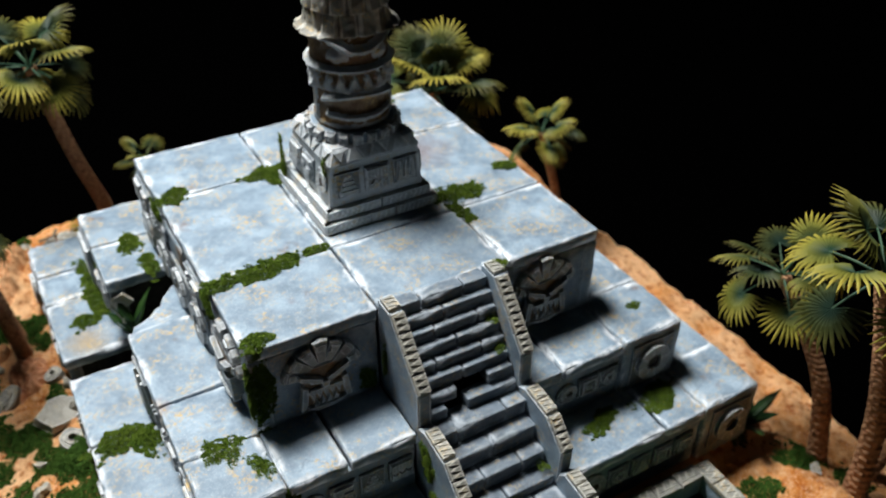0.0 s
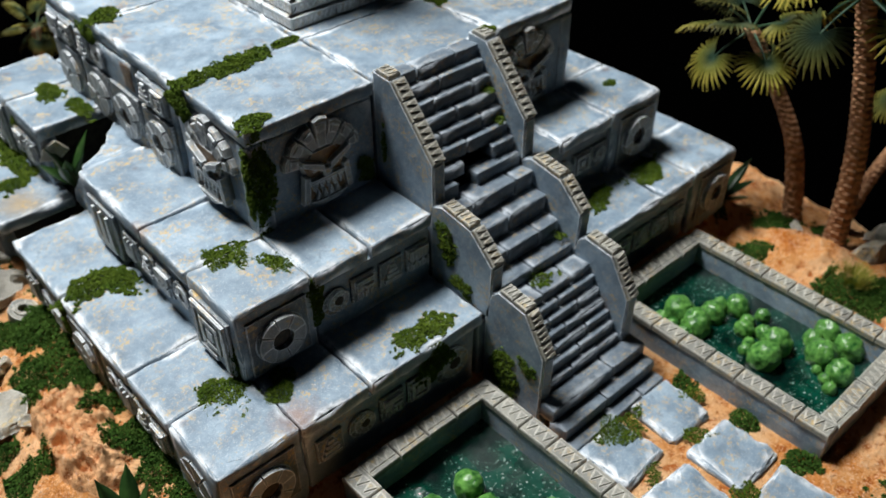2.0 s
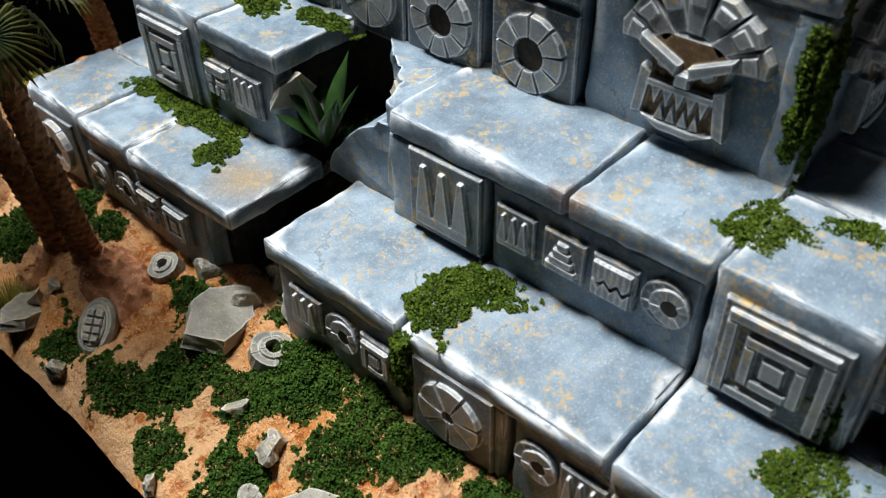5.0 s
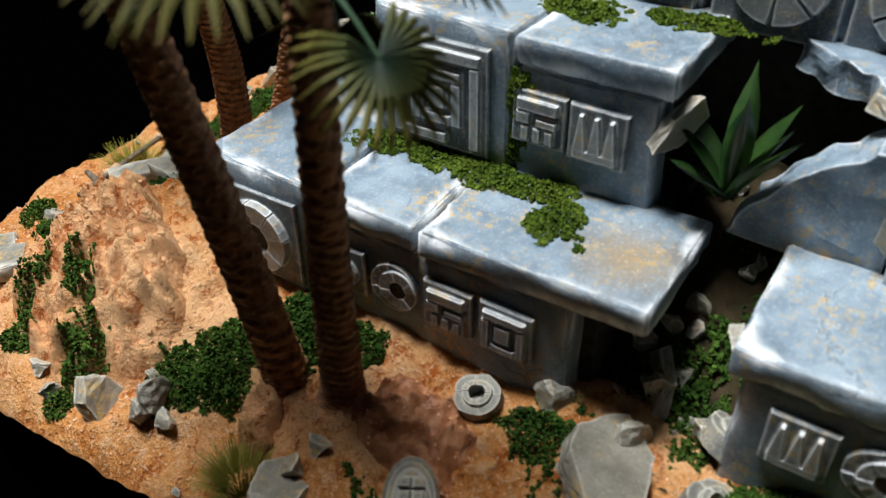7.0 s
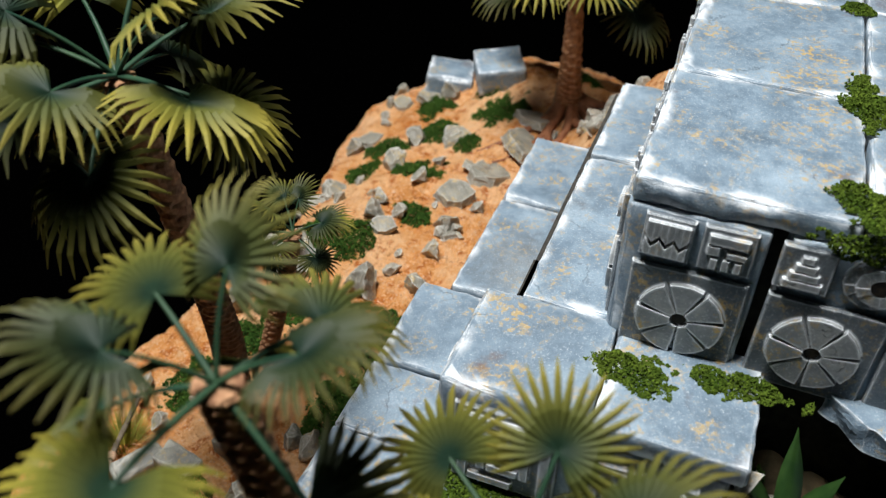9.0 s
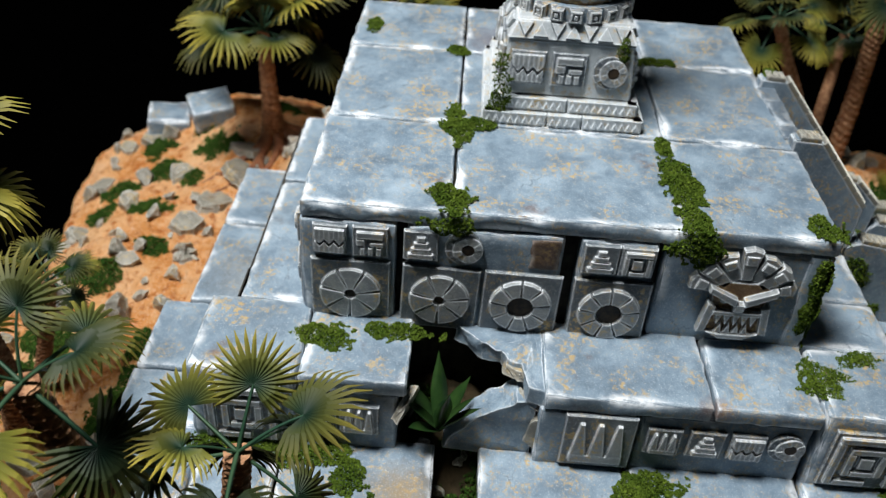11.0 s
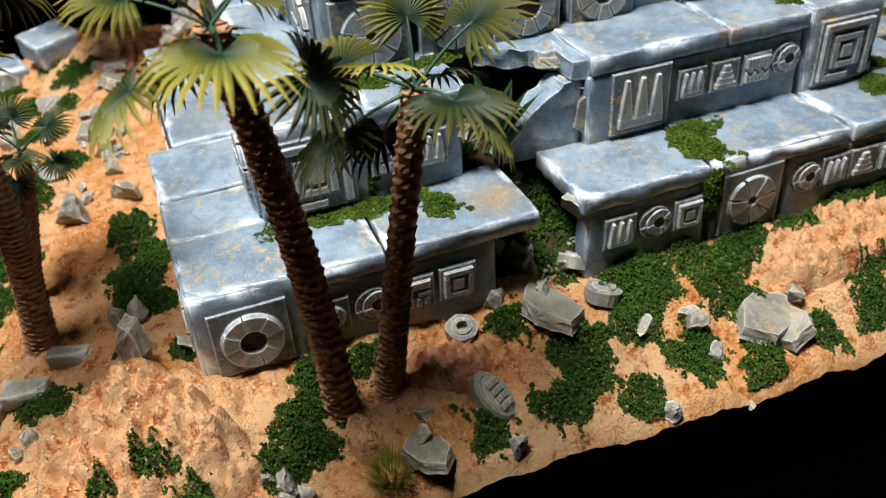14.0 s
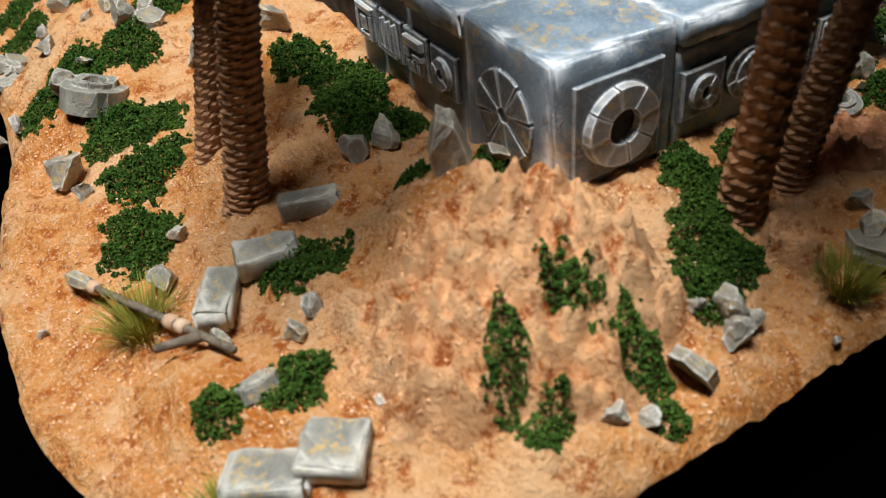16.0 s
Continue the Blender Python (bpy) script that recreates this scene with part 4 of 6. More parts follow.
def totem_mesh():
    nu, nv = 160, 170
    z0, z1 = 0.1520, 0.2300
    verts, faces = [], []
    for j in range(nv + 1):
        z = z0 + (z1 - z0) * j / nv
        for i in range(nu):
            a = 2 * math.pi * i / nu
            f = math.atan2(math.sin(a + math.pi / 2), math.cos(a + math.pi / 2))
            x = f * 0.0165
            r = 0.0160 + 0.0008 * smooth_step(0.160, 0.190, z)
            # jaw band and lips
            r += 0.0012 * math.exp(-((z - 0.1545) / 0.0022) ** 2)
            up = 0.1655 + 0.0040 * math.cos(min(1.57, abs(x) / 0.014))
            r += 0.0032 * math.exp(-((z - up) / 0.0017) ** 2) * (1 if abs(x) < 0.017 else 0)
            r += 0.0025 * math.exp(-((z - 0.1600 + 0.0012 * math.cos(x / 0.010)) / 0.0016) ** 2) * (1 if abs(x) < 0.016 else 0)
            if 0.171 < z < 0.1790:
                tri_wave = abs(((x / 0.0056) % 1.0) - 0.5) * 2
                r += 0.0016 if (z - 0.171) / 0.008 < 1 - tri_wave * 0.85 else -0.0004
            # brow and cheek bars
            brow = 0.1835 + 0.006 * smooth_step(0.002, 0.016, abs(x))
            r += 0.0030 * math.exp(-((z - 0.1808) / 0.0013) ** 2)
            r += 0.0034 * math.exp(-((z - brow - 0.006) / 0.0016) ** 2) * (1 if abs(x) < 0.034 else 0.3)
            r += 0.0020 * math.exp(-(((abs(x) - 0.010) / 0.0034) ** 2 + ((z - 0.1868) / 0.0022) ** 2))
            r += 0.0020 * math.exp(-((abs(x) - 0.0225) / 0.0018) ** 2) * smooth_step(0.154, 0.158, z) * smooth_step(0.182, 0.178, z)
            # overlapping stone feathers of the headdress
            if z > 0.1955:
                row = int((z - 0.1955) / 0.0095)
                fz = ((z - 0.1955) / 0.0095) % 1
                fx = (x / 0.0078 + 0.5 * (row % 2)) % 1
                groove = min(fx, 1 - fx)
                r += 0.0022 * (1 - 0.75 * fz) - (0.0018 if groove < 0.09 else 0) - 0.0006 * row
            p = Vector((math.cos(a) * 0.02, math.sin(a) * 0.02, z))
            r += 0.0004 * noise.noise(p * 420)
            verts.append((r * math.cos(a), r * math.sin(a), z))
    for j in range(nv):
        for i in range(nu):
            faces.append((j * nu + i, j * nu + (i + 1) % nu, (j + 1) * nu + (i + 1) % nu, (j + 1) * nu + i))
    faces.append(tuple(nv * nu + i for i in range(nu)))
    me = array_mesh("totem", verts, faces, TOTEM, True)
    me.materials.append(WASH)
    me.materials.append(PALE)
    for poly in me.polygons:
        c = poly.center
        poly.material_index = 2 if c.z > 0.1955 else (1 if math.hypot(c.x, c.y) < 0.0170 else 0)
    return me


totem = tagged(new("totem", totem_mesh()), "carved grey stone totem column with a fanged face", "statue")
totem.matrix_basis = pose(PX, PY, 0, 0, 0, -8)

# ---------- pools ----------
def pool(x0, x1, y0, y1, label):
    p = thing("pool_basin", ((x0 + x1) / 2, (y0 + y1) / 2, -0.006), label, "pool", "pools beside the stairs")
    w, zr, zb_ = 0.0068, 0.0078, -0.012
    for lo, hi in (((x0, y0, zb_), (x0 + w, y1, zr)), ((x1 - w, y0, zb_), (x1, y1, zr)), ((x0 + w, y0, zb_), (x1 - w, y0 + w, zr)), ((x0 + w, y1 - w, zb_), (x1 - w, y1, zr))):
        box_at("basin_wall", lo, hi, STONE, p, r=0.0005, cell=0.006, amp=0.0002)
    for along, c0, c1, fix in (("y", y0, y1, x0 + w / 2), ("y", y0, y1, x1 - w / 2), ("x", x0 + w, x1 - w, y0 + w / 2), ("x", x0 + w, x1 - w, y1 - w / 2)):
        n = round((c1 - c0) / 0.0135)
        for k in range(n):
            l = (c1 - c0) / n
            bm = bmesh.new()
            bar(bm, -l / 2 + 0.0003, -w / 2 - 0.0006, l / 2 - 0.0003, w / 2 + 0.0006, -0.0010, 0.0016, 0.0005)
            for i in range(3):
                xa = -l / 2 + 0.0008 + (l - 0.0016) * i / 3
                xb = xa + (l - 0.0016) / 3
                prism(bm, [(xa + 0.0002, -w * 0.30), (xb - 0.0002, -w * 0.30), ((xa + xb) / 2, w * 0.34)], 0.0012, 0.0022, 0.0002)
            c = c0 + (k + 0.5) * l
            m = pose(fix, c, zr + 0.0012, 0, 0, 90 + rng.uniform(-2, 2)) if along == "y" else pose(c, fix, zr + 0.0012, 0, 0, rng.uniform(-2, 2))
            part("rim_tile", to_mesh("rim_tile", bm, PALE), p, m)
    bm = bmesh.new()
    bmesh.ops.create_grid(bm, x_segments=40, y_segments=60, size=0.5)
    for v in bm.verts:
        v.co.x *= x1 - x0 - 2 * w + 0.001
        v.co.y *= y1 - y0 - 2 * w + 0.001
        v.co.z = 0.0004 * noise.noise(v.co * 160)
    part("water", to_mesh("water", bm, WATER, True), p, pose((x0 + x1) / 2, (y0 + y1) / 2, -0.0028), "dark green glossy resin water with foam")


pool(0.0395, 0.1080, -0.2560, -0.1500, "rectangular stone pool of dark green water with carved rim")
pool(-0.1020, -0.0335, -0.2560, -0.1500, "rectangular stone pool of dark green water with zigzag rim")


def bulb_mesh(seed):
    bm = bmesh.new()
    bmesh.ops.create_icosphere(bm, subdivisions=4, radius=1.0)
    for v in bm.verts:
        n = v.co.normalized()
        a = math.atan2(n.y, n.x)
        leaf = abs(math.sin(2.5 * a + 3.0 * n.z + seed)) * (1 - abs(n.z)) ** 0.5
        k = 1 + 0.10 * leaf + 0.10 * noise.noise(n * 2.4 + Vector((seed, 0, 0))) + 0.06 * noise.noise(n * 6 + Vector((0, seed, 0)))
        v.co = Vector((n.x * k, n.y * k, n.z * k * 1.08))
    return to_mesh("bulb", bm, BULB, True)


BULBS = [bulb_mesh(s) for s in (1.0, 4.3, 8.8)]


def bulb_cluster(x, y, seed, count, spread=0.0085):
    r = random.Random(seed)
    c = thing("pool_plant", (x, y, -0.003), "cluster of bright green bulbous pods in the water", "water plant", "pods in the pools")
    placed = []
    for k in range(count):
        rad = r.uniform(0.0046, 0.0062) if k < 2 else r.uniform(0.0018, 0.0042)
        for _ in range(60):
            px, py = x + r.uniform(-1, 1) * spread, y + r.uniform(-1, 1) * spread
            if all(math.hypot(px - a, py - b) > 0.75 * (rad + q) for a, b, q in placed):
                break
        placed.append((px, py, rad))
        m = pose(px, py, -0.0030 + rad * 0.55, r.uniform(-25, 25), r.uniform(-25, 25), r.uniform(0, 360)) @ Matrix.Diagonal((rad, rad, rad * 1.15, 1))
        part("bulb", BULBS[r.randrange(3)], c, m)


for k, (x, y, n) in enumerate(((0.062, -0.178, 6), (0.0835, -0.1915, 6), (0.0740, -0.2060, 6), (0.0790, -0.2360, 5), (0.0930, -0.2300, 5), (-0.0740, -0.1830, 6), (-0.0560, -0.2050, 6), (-0.0800, -0.2250, 6), (-0.0560, -0.2330, 5))):
    bulb_cluster(x, y, 20 + k, n)

# ---------- paving between the pools ----------
paving = tagged(new("pavement"), "grey flagstones set in mossy sand between the pools", "pavement", kind="structure")
for k, (x, y) in enumerate([(sx * 0.0145 + 0.002, -0.2045 - 0.0285 * j) for j in range(4) for sx in (-1, 1)]):
    me = rbox("flagstone", 0.0255 + rng.uniform(-0.002, 0.001), 0.0250 + rng.uniform(-0.002, 0.001), 0.005, STONE, r=0.0018, cell=0.004, amp=0.0006, seed=k * 3.1, chip=0.0012)
    part("flagstone", me, paving, pose(x + rng.uniform(-0.001, 0.001), y + rng.uniform(-0.001, 0.001), -0.0035, rng.uniform(-1.5, 1.5), rng.uniform(-1.5, 1.5), rng.uniform(-6, 6)))


# ---------- palms ----------
def trunk_mesh(points, r0, r1, scale_rows):
    """A scaly, ringed trunk along a bent line."""
    pts = [Vector(p) for p in points]
    nv, nu = scale_rows * 4, 22
    verts, faces = [], []
    for j in range(nv + 1):
        f = j / nv
        k = min(len(pts) - 2, int(f * (len(pts) - 1)))
        g = f * (len(pts) - 1) - k
        p0, p1, p2, p3 = pts[max(0, k - 1)], pts[k], pts[k + 1], pts[min(len(pts) - 1, k + 2)]
        c = 0.5 * (2 * p1 + (p2 - p0) * g + (2 * p0 - 5 * p1 + 4 * p2 - p3) * g * g + (3 * p1 - p0 - 3 * p2 + p3) * g ** 3)
        r = r0 + (r1 - r0) * f + 0.0012 * math.exp(-f * 22)
        for i in range(nu):
            a = 2 * math.pi * i / nu
            s = (f * scale_rows + 2.0 * i / nu) % 1.0
            d = abs(((i / nu * 9 + int(f * scale_rows + 2.0 * i / nu) * 0.5) % 1.0) - 0.5) * 2
            rr = r * (0.86 + 0.24 * s * (1 - 0.55 * d))
            verts.append(c + Vector((math.cos(a) * rr, math.sin(a) * rr, 0)))
    for j in range(nv):
        for i in range(nu):
            faces.append((j * nu + i, j * nu + (i + 1) % nu, (j + 1) * nu + (i + 1) % nu, (j + 1) * nu + i))
    faces.append(tuple(nv * nu + i for i in range(nu)))
    return verts, faces


def frond_meshes(seed):
    """A fan leaf: stalk along +x, then a fan of narrow folded blades; one mesh for each."""
    r = random.Random(seed)
    stalk_v, stalk_f = [], []
    n = 6
    for j in range(n + 1):
        f = j / n
        x, z, w = 0.026 * f, 0.0035 * math.sin(f * 1.9), 0.0010 - 0.0004 * f
        for dy, dz in ((-w, 0), (0, w * 0.9), (w, 0), (0, -w * 0.6)):
            stalk_v.append((x, dy, z + dz))
    for j in range(n):
        for i in range(4):
            stalk_f.append((j * 4 + i, j * 4 + (i + 1) % 4, j * 4 + 4 + (i + 1) % 4, j * 4 + 4 + i))
    fan_v, fan_f = [], []
    blades = 25
    ox, oz = 0.026, 0.0033
    for k in range(blades):
        t = -1 + 2 * k / (blades - 1)
        a = t * radians(132) + r.uniform(-0.03, 0.03)
        length = 0.0208 * (1 - 0.22 * t * t) * r.uniform(0.92, 1.05)
        c, s = math.cos(a), math.sin(a)
        base = len(fan_v)
        for d, w, lift in ((0.0, 0.0003, 0.0), (0.45, 0.00110, 0.0012), (0.80, 0.00075, 0.0002), (1.0, 0.00010, -0.0022)):
            dist = length * d
            z = oz + lift + 0.0025 * abs(t) * d - 0.0030 * d * d
            px, py = ox + c * dist, s * dist
            fan_v += [(px + s * w, py - c * w, z), (px, py, z + w * 0.8), (px - s * w, py + c * w, z)]
        for q in range(3):
            for e in (0, 1):
                i = base + q * 3 + e
                fan_f.append((i, i + 1, i + 4, i + 3))
    return array_mesh("stalk", stalk_v, stalk_f, STALK, True), array_mesh("leaf_fan", fan_v, fan_f, FROND)


FRONDS = [frond_meshes(s) for s in (3, 5, 9)]


def palm(points, r0, r1, count, size, seed, label, rows=26, high=56, low=-60):
    r = random.Random(seed)
    base, top = Vector(points[0]), Vector(points[-1])
    tree = thing("palm_tree", base, label, "palm tree", "palms round the pyramid")
    v, f = trunk_mesh(points, r0, r1, rows)
    part("trunk", array_mesh("trunk", v, f, TRUNK), tree)
    for k in range(count):
        stalk, fan = FRONDS[r.randrange(3)]
        az = k * 137.5 + r.uniform(-14, 14)
        tilt = high + (low - high) * (k + 0.5) / count + r.uniform(-10, 10)
        sc = size * r.uniform(0.85, 1.1)
        m = Matrix.Translation(top) @ pose(0, 0, 0, 0, 0, az) @ pose(0, 0, 0, 0, -tilt, 0) @ pose(0, 0, 0, r.uniform(-25, 25), 0, 0) @ Matrix.Diagonal((sc, sc, sc, 1))
        fr = part("frond", stalk, tree, m)
        part("leaf_fan", fan, fr, m)
    return tree


P0 = lambda x, y: ground_z(x, y) - 0.002
palm([(-0.1611, 0.1082, P0(-0.161, 0.108)), (-0.1660, 0.1105, 0.034), (-0.1706, 0.1140, 0.068), (-0.1742, 0.1182, 0.097), (-0.1772, 0.1230, 0.124)], 0.0050, 0.0036, 9, 0.72, 1, "tall model palm with a leaning scaly brown trunk", 42)
palm([(-0.1600, 0.0935, P0(-0.160, 0.0935)), (-0.1628, 0.0908, 0.025), (-0.1660, 0.0872, 0.055), (-0.1705, 0.0815, 0.099)], 0.0046, 0.0034, 9, 0.70, 2, "model palm with a slim dark trunk and dense fan leaves", 36)
palm([(-0.0890, 0.1915, P0(-0.089, 0.1915)), (-0.0928, 0.1868, 0.030), (-0.1020, 0.1840, 0.068), (-0.1120, 0.1880, 0.126)], 0.0054, 0.0038, 15, 0.85, 3, "model palm with a thick ringed brown trunk", 52)
palm([(-0.0676, 0.1932, P0(-0.0676, 0.1932)), (-0.0661, 0.1876, 0.020), (-0.0648, 0.1830, 0.038), (-0.0630, 0.1800, 0.054)], 0.0034, 0.0027, 11, 0.42, 4, "slim short model palm beside a thicker palm", 28)
palm([(0.1690, -0.1690, P0(0.169, -0.169)), (0.1680, -0.1600, 0.034), (0.1640, -0.1440, 0.064), (0.1560, -0.1300, 0.090)], 0.0050, 0.0036, 11, 0.72, 5, "leaning model palm with olive fan leaves", 32)
palm([(0.1690, -0.1920, P0(0.169, -0.192)), (0.1660, -0.1900, 0.040), (0.1590, -0.1850, 0.082), (0.1500, -0.1780, 0.123)], 0.0056, 0.0042, 12, 0.94, 6, "tall model palm with a scaly upright trunk", 36)
palm([(0.1900, -0.1850, P0(0.190, -0.185)), (0.1985, -0.1880, 0.014), (0.2090, -0.1920, 0.036), (0.2180, -0.1950, 0.060)], 0.0040, 0.0030, 9, 0.66, 9, "low model palm leaning out over the rim", 26)
palm([(0.1230, 0.1390, P0(0.123, 0.139)), (0.1230, 0.1392, 0.014), (0.1235, 0.1400, 0.034), (0.1250, 0.1420, 0.074)], 0.0095, 0.0030, 16, 1.10, 7, "model palm with a swollen base and yellow-green leaves", 26, 84, -30)
palm([(0.1750, 0.0600, P0(0.175, 0.060)), (0.1730, 0.0620, 0.022), (0.1680, 0.0650, 0.045), (0.1620, 0.0680, 0.068)], 0.0034, 0.0026, 11, 0.66, 8, "small model palm behind the pyramid", 24)


# ---------- succulents ----------
def agave(x, y, z, leaves, size, seed, label):
    r = random.Random(seed)
    plant = thing("agave_plant", (x, y, z), label, "plant", "succulents on the model")
    for k in range(leaves):
        verts, faces = [], []
        n = 8
        bend = r.uniform(0.2, 0.7)
        length = size * r.uniform(0.75, 1.1)
        for j in range(n + 1):
            f = j / n
            w = size * 0.125 * (math.sin(math.pi * min(1, f * 0.86 + 0.10)) ** 0.8) * (1 - f ** 4)
            px, pz = length * f * math.cos(bend * f), length * f * math.sin(0.5 + 0.2 * (1 - bend * f)) * 0.85
            verts += [(px, -w, pz + w * 0.45), (px, 0, pz), (px, w, pz + w * 0.45), (px, 0, pz - size * 0.025 * (1 - f))]
        for j in range(n):
            for i in range(4):
                faces.append((j * 4 + i, j * 4 + (i + 1) % 4, j * 4 + 4 + (i + 1) % 4, j * 4 + 4 + i))
        me = array_mesh("leaf", verts, faces, AGAVE, True)
        part("leaf", me, plant, pose(x, y, z, 0, 0, k * 360 / leaves + r.uniform(-18, 18)) @ pose(0, 0, 0, 0, r.uniform(-45, 5), 0))


agave(-0.1085, 0.0350, 0.0420, 8, 0.0235, 1, "dark green agave growing in the broken wall")
agave(-0.1660, -0.1180, surface_z(-0.1660, -0.1180), 7, 0.030, 2, "light green agave on the sand at the pyramid's foot")
agave(0.146, -0.140, ground_z(0.146, -0.140), 6, 0.026, 3, "dark green broad-leaved plant beside the pool")


# ---------- loose stones ----------
def rock_mesh(seed, mat=None, flat=1.0, cuts=9):
    """A broken stone: a ball cut by planes, then roughened."""
    r = random.Random(seed)
    bm = bmesh.new()
    bmesh.ops.create_icosphere(bm, subdivisions=3, radius=1.0)
    planes = [(Vector((r.gauss(0, 1), r.gauss(0, 1), r.gauss(0, 1))).normalized(), r.uniform(0.35, 0.7)) for _ in range(cuts + 4)]
    for v in bm.verts:
        for n, d in planes:
            k = v.co.dot(n)
            if k > d:
                v.co -= n * (k - d)
        v.co *= 1 + 0.16 * noise.noise(v.co * 3 + Vector((seed, 0, 0))) + 0.10 * noise.noise(v.co * 8)
        v.co.z *= flat
    return to_mesh("rock", bm, mat or RUBBLE)


def shard_mesh(seed):
    """A jagged flat piece of paving."""
    r = random.Random(seed)
    bm = bmesh.new()
    n = r.randrange(5, 8)
    pts = [(math.cos(2 * math.pi * k / n + r.uniform(-0.35, 0.35)) * r.uniform(0.7, 1.1), math.sin(2 * math.pi * k / n + r.uniform(-0.35, 0.35)) * r.uniform(0.6, 1.0)) for k in range(n)]
    a = [bm.verts.new((x * 1.12, y * 1.12, -0.38)) for x, y in pts]
    b = [bm.verts.new((x, y, 0.30 + r.uniform(-0.10, 0.10))) for x, y in pts]
    bm.faces.new(a[::-1])
    bm.faces.new(b)
    for k in range(n):
        bm.faces.new((a[k], a[(k + 1) % n], b[(k + 1) % n], b[k]))
    bmesh.ops.triangulate(bm, faces=bm.faces[:])
    bmesh.ops.subdivide_edges(bm, edges=bm.edges[:], cuts=3, use_grid_fill=True)
    for v in bm.verts:
        w = Vector((noise.noise(v.co * 4 + Vector((seed, 0, 0))), noise.noise(v.co * 4 + Vector((0, seed, 5))), noise.noise(v.co * 5 + Vector((7, 0, seed)))))
        v.co += w * 0.07
    return to_mesh("stone_shard", bm, RUBBLE)


ROCKS = [rock_mesh(s) for s in range(1, 7)]
SHARDS = [shard_mesh(s) for s in range(11, 15)]


def rock(x, y, size, kind=0, shard=False, z=None, turn=0.0, tip=0.0, name="rock", label="rough broken grey-brown stone lying on the sand"):
    me = (SHARDS if shard else ROCKS)[kind % (4 if shard else 6)]
    ob = new(name, me)
    zz = (surface_z(x, y) if z is None else z) + size * (0.18 if shard else 0.35)
    ob.matrix_basis = pose(x, y, zz, tip, tip * 0.4, turn) @ Matrix.Diagonal((size, size, size * (0.6 if shard else 1.0), 1))
    return tagged(ob, label, "stone", "stones scattered on the sand")


def brick_stone(x, y, l, w, h, turn, tip=0.0):
    me = rbox("dressed_stone", l, w, h, STONE if l > 0.02 else PALE, r=0.0009, cell=0.003, amp=0.0005, seed=x * 900, chip=0.001)
    ob = new("dressed_stone", me)
    ob.matrix_basis = pose(x, y, ground_z(x, y) + h * 0.35, tip, tip * 0.5, turn)
    return tagged(ob, "pale rectangular dressed stone fallen on the sand", "stone", "fallen dressed stones")



# ---------- broken wall: a heap of earth and rubble ----------
def heap_mesh(x0, x1, y0, y1, height, mat):
    nx, ny = 46, 46
    verts, faces = [], []
    for i in range(nx + 1):
        for j in range(ny + 1):
            x, y = x0 + (x1 - x0) * i / nx, y0 + (y1 - y0) * j / ny
            p = Vector((x, y, 0))
            verts.append((x, y, height(x, y) + 0.0030 * noise.noise(p * 90) + 0.0018 * noise.noise(p * 230) + 0.0008 * noise.noise(p * 500)))
    for i in range(nx):
        for j in range(ny):
            a = i * (ny + 1) + j
            faces.append((a, a + ny + 1, a + ny + 2, a + 1))
    return array_mesh("earth_slope", verts, faces, mat, True)


def gap_height(x, y):
    return 0.002 + 0.034 * smooth_step(-0.146, -0.088, x) ** 1.2 + 0.006 * noise.noise(Vector((x * 70, y * 70, 2)))


EARTH = simple_noise("mossy_brown_earth", (0.020, 0.019, 0.010), (0.075, 0.052, 0.028), 160, 0.9, 0.1, False, 0.8, 0.001)
tagged(new("earth_slope", heap_mesh(-0.150, -0.080, -0.006, 0.058, gap_height, EARTH)), "mossy earth and debris filling the broken wall", "earth")


def back_height(x, y):
    a = smooth_step(0.150, 0.080, x) * smooth_step(0.150, 0.078, y)
    b = smooth_step(0.030, 0.060, x)
    return -0.004 + 0.062 * a * b + 0.008


tagged(new("earth_slope", heap_mesh(0.040, 0.165, 0.010, 0.165, back_height, SAND)), "sandy slope over the ruined back of the pyramid", "earth")


def lump_mesh(lump, mat):
    """A hand-sculpted lump of rough plaster."""
    cx, cy, turn, hu, hv, h = lump
    n, m = max(24, int(hu * 2.6 / 0.0006)), max(24, int(hv * 2.8 / 0.0006))
    c, s = math.cos(radians(turn)), math.sin(radians(turn))
    verts, faces = [], []
    for i in range(n + 1):
        for j in range(m + 1):
            u, v = 1.29 * hu * (2 * i / n - 1), 1.39 * hv * (2 * j / m - 1)
            x, y = cx + c * u - s * v, cy + s * u + c * v
            verts.append((x, y, ground_z(x, y) + lump_height(lump, x, y)))
    for i in range(n):
        for j in range(m):
            a = i * (m + 1) + j
            x, y, _ = verts[a]
            if lump_height(lump, x, y) < -0.0013 or edge_inside(x, y) < 0.004:
                continue
            faces.append((a, a + m + 1, a + m + 2, a + 1))
    return array_mesh("plaster_mound", verts, faces, mat, True)


RED_ROCK = simple_noise("red_brown_rock", (0.32, 0.095, 0.032), (0.74, 0.36, 0.18), 240, 0.45, 0.4, False, 0.9, 0.0016)
for lump in LUMPS[:-1]:
    tagged(new("plaster_mound", lump_mesh(lump, PLASTER)), "rough peach plaster mound sculpted on the sand", "mound", kind="structure")
tagged(new("rock_outcrop", lump_mesh(LUMPS[-1], RED_ROCK)), "glossy red-brown rock outcrop half sunk in moss", "rock", kind="structure")
r2 = random.Random(31)
for k in range(30):
    x, y = r2.uniform(-0.146, -0.090), r2.uniform(0.002, 0.046)
    rock(x, y, r2.uniform(0.0018, 0.0048), k, z=gap_height(x, y) - 0.0005, turn=r2.uniform(0, 360), tip=r2.uniform(-40, 40), label="small broken stone lodged in the collapsed wall")
